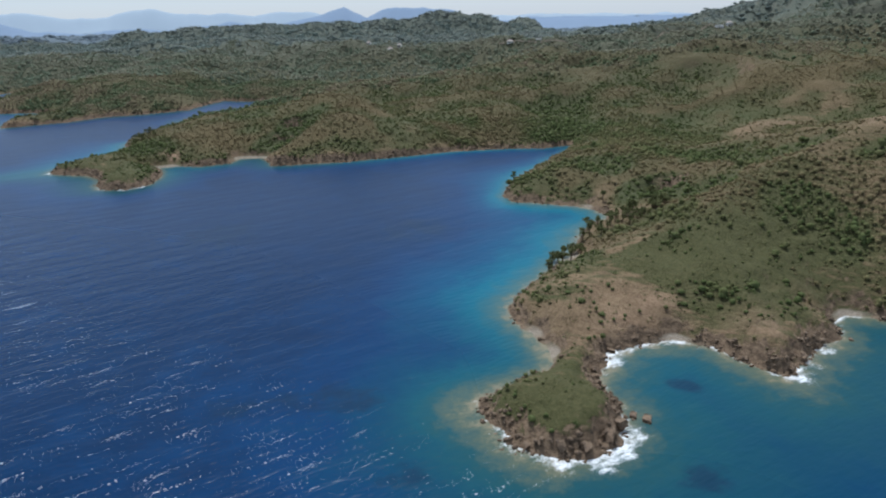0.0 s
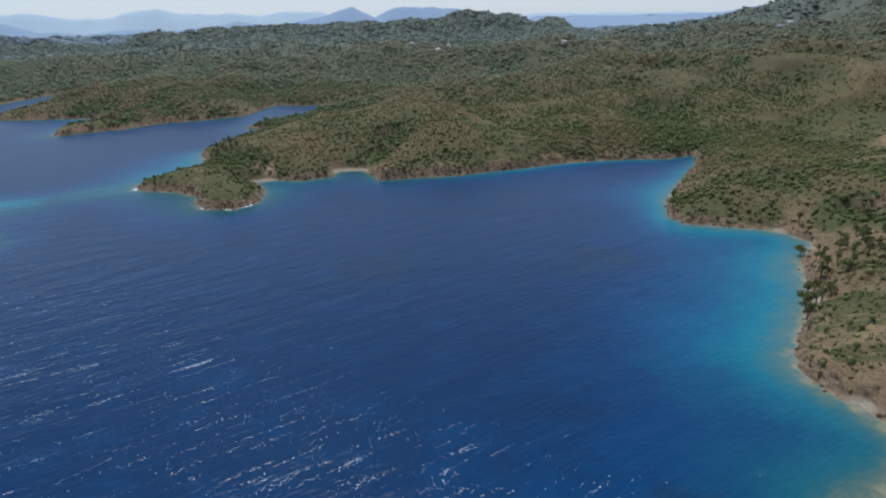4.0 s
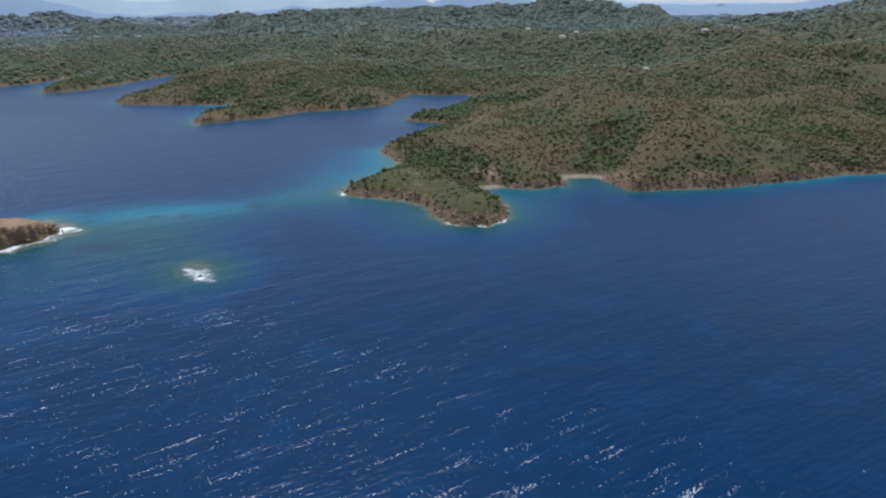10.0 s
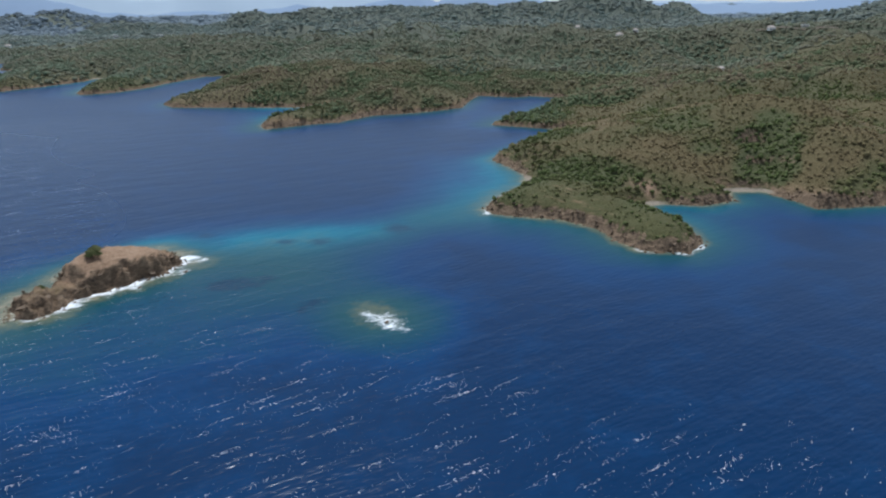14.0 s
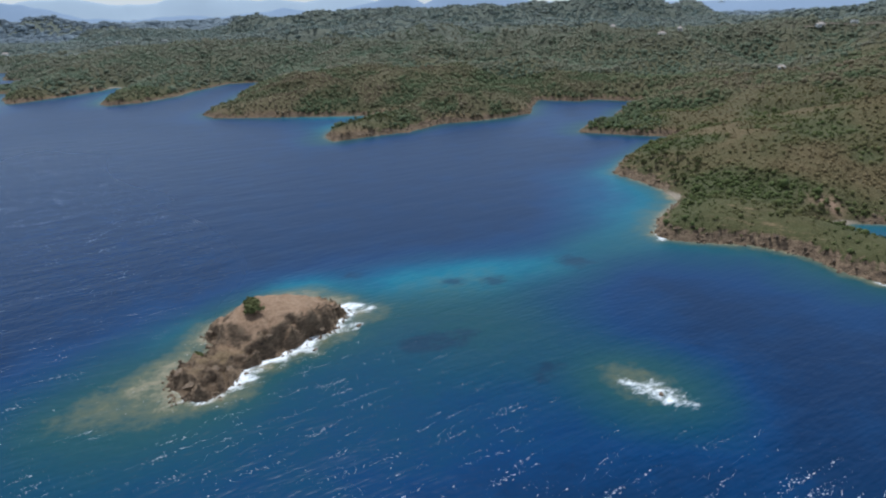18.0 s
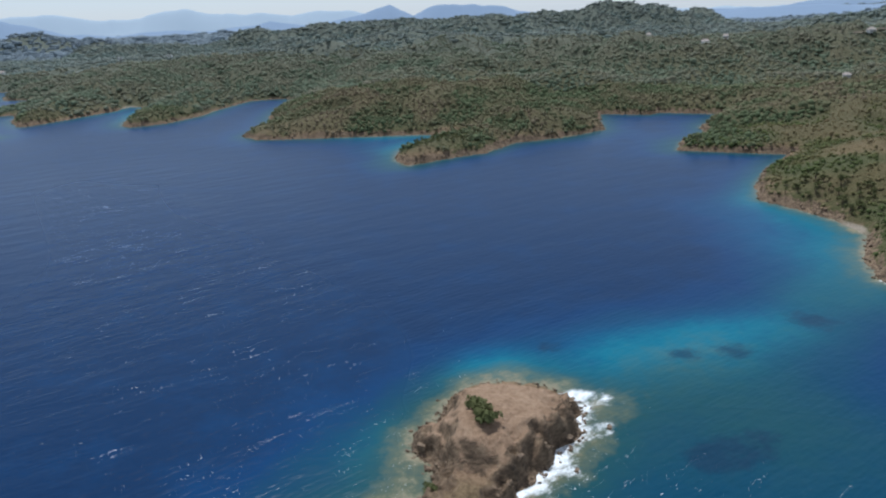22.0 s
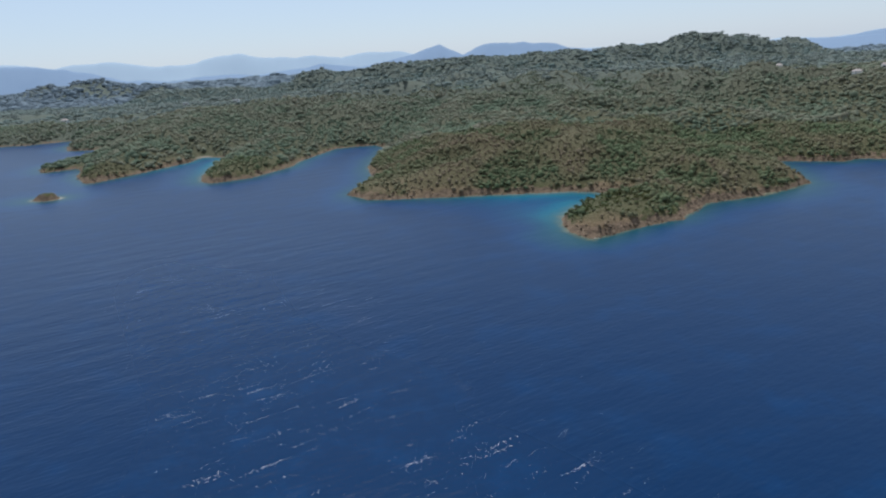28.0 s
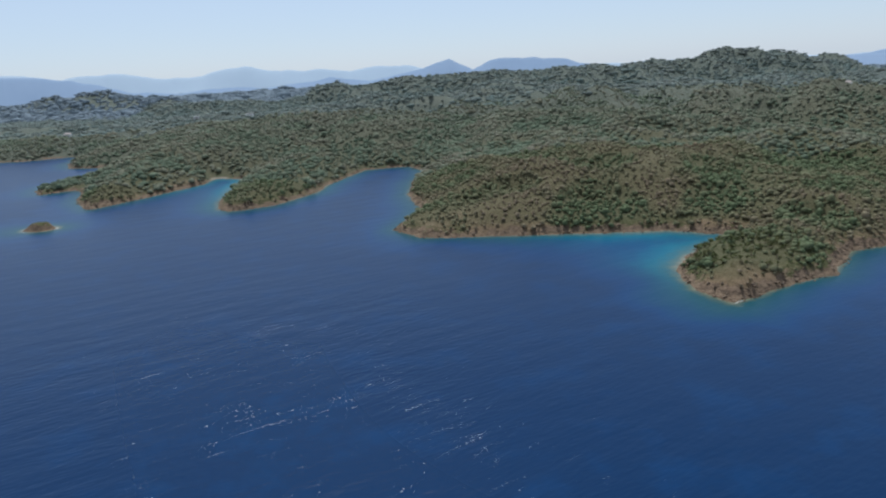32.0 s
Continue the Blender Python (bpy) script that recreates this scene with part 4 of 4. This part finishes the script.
wood("grass_tufts", 5, 150, 100, 230, 1.05, 0.75, 0, 9, 0.45, "tufts of green and yellow grass on the headland", "grass", 11, True)
wood("grass_cape", -235, -150, 320, 420, 1.5, 0.9, 0, 8, 0.5, "tufts of dry grass and heather on the low cape", "grass", 12, True)
wood("grass_point", -400, -335, 545, 640, 1.8, 1.1, 0, 8, 0.5, "tufts of dry grass and heather on the wooded point", "grass", 13, True)
wood("scrub_near", -20, 260, 100, 460, 2.4, 1.2, 1, 8, 0.3, "small round bushes in dry grass", "scrub", 6, True)
wood("scrub_cape", -260, 130, 310, 560, 3.0, 1.5, 1, 6, 0.4, "small round bushes on dry slopes", "scrub", 7, True)
wood("scrub_point", -520, -200, 545, 720, 3.4, 1.8, 1, 6, 0.45, "small round bushes between the trees", "scrub", 8, True, POINT_LEAVES)


# ---- things: helpers ----
def part(name, mesh, material, parent, label="", at=None):
    """One mesh object under a thing or a part."""
    if isinstance(mesh, bmesh.types.BMesh):
        me = bpy.data.meshes.new(name)
        mesh.to_mesh(me)
        mesh.free()
        mesh = me
    if not mesh.materials:
        mesh.materials.append(material)
    ob = new(name, mesh)
    ob.parent = parent
    if at is not None:
        ob.matrix_basis = at
    return tagged(ob, label)


def tube(bm, a, b, ra, rb, sides=7):
    """A tapered limb from a to b."""
    a, b = Vector(a), Vector(b)
    turn = (b - a).to_track_quat("Z", "Y").to_matrix().to_4x4()
    bmesh.ops.create_cone(bm, cap_ends=True, segments=sides, radius1=ra, radius2=rb, depth=(b - a).length,
                          matrix=Matrix.Translation((a + b) / 2) @ turn)


def box(x, y, z, bevel=0.0, at=(0, 0, 0)):
    bm = bmesh.new()
    bmesh.ops.create_cube(bm, size=1.0, matrix=Matrix.Translation(at) @ Matrix.Diagonal((x, y, z, 1)))
    if bevel:
        bmesh.ops.bevel(bm, geom=bm.edges[:], offset=bevel, segments=1, affect="EDGES")
    return bm


def height_at(x, y):
    return float(land(np.array([float(x)]), np.array([float(y)]))[0][0])


# ---- single trees: pines and wild olives ----
def tree(rng, tall, wide, upright):
    """A tapered trunk with limbs and a broken crown of leaf clumps."""
    root = new("tree")
    bm, tips = bmesh.new(), []
    bend = Vector((rng.uniform(-0.12, 0.12), rng.uniform(-0.12, 0.12), 0)) * tall
    fork = bend * 0.6 + Vector((0, 0, 0.42 * tall))
    tube(bm, (0, 0, -0.3), fork, 0.055 * tall, 0.035 * tall, 8)
    tube(bm, fork, bend + Vector((0, 0, 0.8 * tall)), 0.035 * tall, 0.012 * tall)
    tips.append(bend + Vector((0, 0, 0.8 * tall)))
    for n in range(7):
        a, lift = 6.28 * n / 7 + rng.uniform(-0.4, 0.4), rng.uniform(0.45, 0.85) if upright else rng.uniform(0.5, 0.72)
        reach = wide * rng.uniform(0.3, 0.48) * (1.2 - lift if upright else 1)
        tip = bend * lift + Vector((reach * math.cos(a), reach * math.sin(a), lift * tall))
        tube(bm, bend * lift * 0.7 + Vector((0, 0, (lift - 0.18) * tall)), tip, 0.02 * tall, 0.007 * tall, 5)
        tips.append(tip)
    part("trunk", bm, BARK, root)
    vs, fs, base = [], [], 0
    for n, tip in enumerate(tips * 2):
        r = wide * (rng.uniform(0.22, 0.32) if n < len(tips) else rng.uniform(0.12, 0.2))
        v, f = spray(rng, 46, 0.17)
        vs.append((v - [0, 0, 0.3]) * 2 * r + np.array(tip) + rng.uniform(-0.1, 0.1, 3) * wide * (1 if n < len(tips) else 1.8)), fs.append(f + base)
        base += len(v)
    part("crown", mesh_from("crown", np.concatenate(vs), np.concatenate(fs), CROWN, dry=np.full(base, 0.5)), CROWN, root)
    return root


rng = np.random.default_rng(7)
models = [tree(rng, 4.6, 3.2, False), tree(rng, 5.4, 3.0, True), tree(rng, 3.8, 3.4, False), tree(rng, 4.8, 2.6, True)]
labels = ["spreading green wild olive on the dry slope", "upright dark green pine among low scrub", "low round green bush-like tree near the shore", "slender green pine rising above the scrub"]
for m, text in zip(models, labels):
    tagged(m, text, "tree", "trees of the coastal slopes")


def plant(spots_of, gap, count, limit, least=0.5, most=1.05):
    """Trees over a stand, on dry land and clear of the cliffs."""
    x, y = field(spots_of[0] - spots_of[2], spots_of[0] + spots_of[2], spots_of[1] - spots_of[2], spots_of[1] + spots_of[2], gap, rng)
    z, beach, d, _ = land(x, y)
    ok = np.nonzero((d > 3.0) & (z > 1.0) & (beach < 0.5) & (np.exp(-((x - spots_of[0]) ** 2 + (y - spots_of[1]) ** 2) / spots_of[2] ** 2) > 0.47) & (rng.uniform(0, 1, x.size) < limit * cover(x, y) + 0.12))[0][:count]
    for n in ok:
        size = rng.uniform(least, most)
        copy_thing(models[rng.integers(0, 4)], pose(x[n], y[n], z[n] - 0.05, 0, 0, rng.uniform(0, 360)) @ Matrix.Scale(size, 4)).scale = (size, size, size)


plant((60, 240, 26), 4.2, 110, 0.8)
plant((-212, 440, 20), 4.2, 60, 0.7, 0.45, 0.85)
plant((-362, 585, 24), 4.2, 90, 0.8, 0.3, 0.62)
shore_trees = [(37, 206), (41, 208), (44, 211), (46, 219), (35, 201), (57, 251), (68, 276), (30, 307), (33, 315), (84, 262)]
for n, (tx, ty) in enumerate(shore_trees):
    copy_thing(models[(1, 0, 3, 2)[n % 4]], pose(tx, ty, height_at(tx, ty) - 0.05, 0, 0, 67 * n))
for m, (tx, ty) in zip(models, [(48, 214), (50, 224), (40, 212), (43, 217)]):
    m.matrix_basis = pose(tx, ty, height_at(tx, ty) - 0.05)


# ---- boulders and broken rock along the shore ----
def rock_shape(rng, level=2):
    v, f = ball(level, rng, rng.uniform(0.55, 0.85), 0.16)
    v = v * rng.uniform(0.75, 1.25, 3)
    for _ in range(13):
        way = rng.normal(size=3)
        way /= np.linalg.norm(way)
        over = np.maximum(v @ way - rng.uniform(0.22, 0.5), 0)
        v = v - over[:, None] * way
    return v, f


rock_meshes = [mesh_from("boulder", *rock_shape(rng, 3), ROCKS, sharp=True) for _ in range(7)]
boulder_rows = [(cove_coast[4:30], 46, "dark weathered boulder in the surf of the headland", False), (island_coast + island_coast[:1], 44, "dark jagged rock at the foot of the island", True),
                (cape_coast[15:26], 42, "brown boulder below the low cape cliff", False), (wood_coast[12:20], 40, "brown shore rock below the wooded point", False)]


def along(outline, count, rng):
    p = np.array(outline, float)
    leg = np.hypot(*np.diff(p, axis=0).T)
    s = np.sort(rng.uniform(0, leg.sum(), count))
    k = np.minimum(np.searchsorted(np.cumsum(leg), s), len(leg) - 1)
    t = (s - np.concatenate([[0], np.cumsum(leg)])[k]) / leg[k]
    return p[k] + (p[k + 1] - p[k]) * t[:, None]


for outline, count, text, isle in boulder_rows:
    for x, y in along(outline, count, rng) + rng.normal(scale=1.1, size=(count, 2)):
        h = island_height(np.array([x]), np.array([y]))[0][0] if isle else height_at(x, y)
        size = rng.uniform(0.35, 1.0)
        ob = tagged(new("boulder", rock_meshes[rng.integers(0, 7)]), text, "rock", "boulders along the shore")
        ob.matrix_basis = pose(x, y, max(float(h), -0.1) - 0.1 * size, rng.uniform(-15, 15), rng.uniform(-15, 15), rng.uniform(0, 360)) @ Matrix.Scale(size, 4)

# outlying rocks
for x, y, size, text in [(45, 117.5, 2.3, "large dark rock off the headland, washed by foam"), (42.5, 119, 1.9, "dark rock in the foam beside the headland"), (106, 152, 1.3, "small dark rock off the cove point"),
                         (-322.5, 305.5, 1.2, "small black rock awash beside the island"), (-331, 293, 1.0, "small black rock awash beside the island"), (-255, 273.5, 1.1, "rock of the reef breaking the surface")]:
    ob = tagged(new("boulder", rock_meshes[2]), text, "rock", "rocks in the sea")
    ob.matrix_basis = pose(x, y, -0.05 * size, 5, 0, 40) @ Matrix.Diagonal((size * 1.4, size, size * 0.8, 1))

# crags that stand out of the low end of the island and the headland's cliff
for x, y, size, isle in [(-357.5, 277.5, 2.0, True), (-353, 275, 2.2, True), (-349, 276, 2.0, True), (-356, 281.5, 1.7, True), (-350.5, 280, 2.2, True), (-359, 281.5, 1.3, True), (-347.5, 281, 1.6, True),
                         (-356.5, 294.5, 1.6, True), (-358.5, 300, 2.0, True), (-357.5, 303.5, 1.6, True), (-341, 292, 1.8, True), (-336.5, 297, 2.0, True), (-331, 301.5, 1.8, True), (-329, 311.5, 1.5, True),
                         (36, 110, 2.4, False), (38, 114.5, 2.6, False), (38.5, 119, 2.3, False), (31, 107, 2.2, False), (25.5, 106.5, 2.0, False), (19.5, 109, 1.8, False), (37, 127, 2.0, False),
                         (38.5, 133, 1.9, False), (84, 136.5, 2.2, False), (89, 142, 2.0, False), (97, 149.5, 1.8, False), (44, 148, 1.7, False), (80, 138, 1.7, False), (104, 156, 1.8, False)]:
    h = float(island_height(np.array([float(x)]), np.array([float(y)]))[0][0]) if isle else height_at(x, y)
    ob = tagged(new("crag", rock_meshes[int(abs(x) * 7 + y) % 7]), "jagged weathered crag of the bare island" if isle else "brown crag standing out of the headland cliff", "rock", "crags above the surf")
    ob.matrix_basis = pose(x, y, max(h, 0.0) - 0.25 * size, 8, -6, 31 * x) @ Matrix.Diagonal((size * 1.5, size * 1.1, size, 1))

islet_x, islet_y = steps(-715, (-685, 0.7)), steps(680, (702, 0.7))
QX, QY = np.meshgrid(islet_x, islet_y)
round_off = 1 - np.hypot((QX + 700) / 9.5, (QY - 691) / 6.0) + 0.16 * fbm(QX, QY, 5, 3, 111)
QZ = np.where(round_off > 0, 3.6 * smooth(round_off, 0, 0.6) + 0.7 * (ridged(QX, QY, 4, 2, 112) - 0.5) * smooth(round_off, 0, 0.3), 2 * round_off)
tagged(new("islet", grid_mesh("islet", islet_x, islet_y, QZ, corners(QZ, np.max) > -0.5, GROUND, beach=0 * QZ, inland=0 * QZ, tan=0 * QZ, rocky=0.55 * (1 - smooth(round_off, 0.2, 0.7)), green=1 + 0 * QZ, wooded=0 * QZ, litter=0 * QZ, dry=0.5 + 0 * QZ)),
       "small rocky islet with a scrubby top", "islet", kind="structure")

# broken rock along the rest of the rocky shore, too much of it to count
piles = [rock_shape(rng, 1) for _ in range(8)]
edge_line = np.concatenate([along(cove_coast, 420, rng), along(bay_coast, 260, rng), along(cape_coast, 800, rng), along(wood_coast, 900, rng), along(west_coast[:24], 700, rng)])
edge_line += rng.normal(scale=1.3, size=edge_line.shape)
pz, pb, pd, _ = land(edge_line[:, 0], edge_line[:, 1])
ok = (pd > -1.5) & (pb < 0.4)
edge_line, pz = edge_line[ok], np.maximum(pz[ok], -0.1)
pw = rng.uniform(0.5, 1.5, len(pz))
scatter("shore_rocks", np.column_stack([edge_line, pz + 0.1]), np.column_stack([pw, pw * 0.8]), piles, "broken brown rock along the waterline", "rocks", rng, ROCKS)
isle_line = along(island_coast + island_coast[:1], 420, rng) + rng.normal(scale=0.8, size=(420, 2))
izz, idd = island_height(isle_line[:, 0], isle_line[:, 1])
iw = rng.uniform(0.3, 0.9, len(izz))
scatter("island_rocks", np.column_stack([isle_line, np.maximum(izz, -0.1) + 0.05]), np.column_stack([iw, iw * 0.9]), piles, "jagged dark rocks on the island's edge", "rocks", rng, ROCKS)


# ---- bushes on the island ----
def bush(x, y, wide, tall, text):
    root = new("bush")
    bm = bmesh.new()
    for n in range(5):
        a = 1.26 * n
        tube(bm, (0, 0, -0.2), (0.3 * wide * math.cos(a), 0.3 * wide * math.sin(a), 0.6 * tall), 0.06, 0.02, 5)
    part("stems", bm, BARK, root)
    vs, fs, base = [], [], 0
    for n in range(14):
        v, f = spray(rng, 40, 0.18)
        r = wide * rng.uniform(0.3, 0.5)
        a, d = rng.uniform(0, 6.28), rng.uniform(0, 0.36) * wide
        vs.append(v * r + [d * math.cos(a), d * math.sin(a), tall * rng.uniform(0.0, 0.4) * (1 - d / wide)]), fs.append(f + base)
        base += len(v)
    part("foliage", mesh_from("foliage", np.concatenate(vs), np.concatenate(fs), CROWN, dry=np.full(base, 0.5)), CROWN, root)
    root.location = (x, y, float(island_height(np.array([x]), np.array([y]))[0][0]) - 0.1)
    return tagged(root, text, "bush")


bush(-346.0, 297.4, 5.0, 1.9, "dark green bush on the bare island top")
bush(-347.2, 299.8, 4.2, 1.5, "low olive-green bush between two larger ones on the island")
bush(-348.0, 302.4, 4.6, 1.6, "small olive-green bush on the bare island top")
bush(-356.2, 286.8, 3.0, 0.9, "low yellowish bush on the island's lower end")

# ---- houses among the far trees ----
PLASTER = Mat("white_plaster", 0.9, 0.2)
PLASTER.colour(PLASTER.ramp(PLASTER.noise(1.5, 4), [(0.3, (0.62, 0.6, 0.56)), (0.7, (0.74, 0.72, 0.68))]))
TILE = Mat("roof_tile", 0.9, 0.2)
TILE.colour(TILE.ramp(TILE.noise(0.8, 4), [(0.3, (0.34, 0.28, 0.24)), (0.7, (0.46, 0.39, 0.34))]))
SLAB = Mat("concrete_slab", 0.9, 0.2).colour((0.42, 0.4, 0.37))
PANE = Mat("dark_pane", 0.1, 0.5).colour((0.02, 0.025, 0.03))
WOODEN = Mat("door_wood", 0.7, 0.3).colour((0.16, 0.1, 0.06))


def house(x, y, long, deep, tall, turn, flat, text):
    """A small villa: walls, a tiled or flat roof, a door and windows on the seaward side."""
    root = new("house")
    part("wall", box(long, deep, tall, 0.05, (0, 0, tall / 2 - 0.6)), PLASTER.m, root)
    if flat:
        part("roof", box(long + 0.5, deep + 0.5, 0.3, 0.04, (0, 0, tall - 0.44)), SLAB.m, root, "flat concrete roof")
    else:
        bm = bmesh.new()
        lx, ly = long / 2 + 0.4, deep / 2 + 0.4
        low, top = tall - 0.62, tall + 0.26 * deep
        v = [bm.verts.new(p) for p in ((-lx, -ly, low), (lx, -ly, low), (lx, ly, low), (-lx, ly, low), (-lx + ly * 0.7, 0, top), (lx - ly * 0.7, 0, top))]
        for f in ((0, 1, 5, 4), (1, 2, 5), (2, 3, 4, 5), (3, 0, 4), (3, 2, 1, 0)):
            bm.faces.new([v[i] for i in f])
        part("roof", bm, TILE.m, root, "hipped roof of sun-bleached tiles")
    part("door", box(1.0, 0.12, 2.1, 0.02, (0.1 * long, -deep / 2 - 0.03, 0.5)), WOODEN.m, root)
    for n, wx in enumerate((-0.36, -0.14, 0.32)):
        w = part("window", box(1.3, 0.1, 1.2, 0.02, (wx * long, -deep / 2 - 0.03, 1.1)), SLAB.m, root)
        part("pane", box(1.1, 0.06, 1.0, 0.0, (wx * long, -deep / 2 - 0.07, 1.1)), PANE.m, w)
    root.matrix_basis = pose(x, y, height_at(x, y) + 0.7, 0, 0, turn)
    return tagged(root, text, "house", "houses among the trees")


for hx, hy, hl, hd, ht, turn, flat in [(-84, 925, 7, 5, 4, 10, False), (-70, 908, 5, 4, 3.4, -15, False), (-24, 768, 6, 3.6, 3.2, 8, True), (-14, 782, 6, 4, 3.4, -20, False), (-48, 745, 4.5, 4, 3, 20, True),
                                       (74, 905, 7, 5, 3.6, 10, False), (112, 912, 7, 5, 3.6, -8, True), (-104, 1005, 8, 5, 3.6, 12, True), (-122, 1000, 6, 5, 3.4, -10, False),
                                       (352, 935, 9, 6, 4.2, 20, True), (366, 940, 7, 5, 4, 10, False), (-770, 1235, 9, 5, 3.6, 0, True), (-842, 1230, 7, 5, 3.6, 15, True), (-980, 1160, 8, 5, 3.6, 0, False)]:
    house(hx, hy, hl, hd, ht, turn, flat, "small white flat-roofed house among the trees" if flat else "small white house with a bleached tile roof among the trees")

# ---- road cut along the right-hand hill ----
ROAD = Mat("pale_road_cut", 0.95, 0.1)
ROAD.colour(ROAD.ramp(ROAD.noise(3, 5, 0.6), [(0.3, (0.15, 0.125, 0.09)), (0.7, (0.24, 0.2, 0.15))]))
rx = np.linspace(60, 420, 90)
ry = 905 + 40 * smooth(rx, 120, 320) + 6 * np.sin(rx / 27)
road_v = []
for side, up in ((-1.6, 0.5), (1.6, 0.7), (2.4, 2.2)):
    road_v.append(np.column_stack([rx, ry + side, land(rx, ry)[0] + up]))
road_v = np.stack(road_v, 1).reshape(-1, 3)
ri = np.arange(len(rx) * 3).reshape(-1, 3)
road_f = np.concatenate([np.stack([ri[:-1, c], ri[1:, c], ri[1:, c + 1], ri[:-1, c + 1]], -1) for c in (0, 1)])
tagged(new("road", mesh_from("road", road_v, road_f, ROAD.m)), "pale dirt road cut into the wooded hillside", "road", kind="structure")
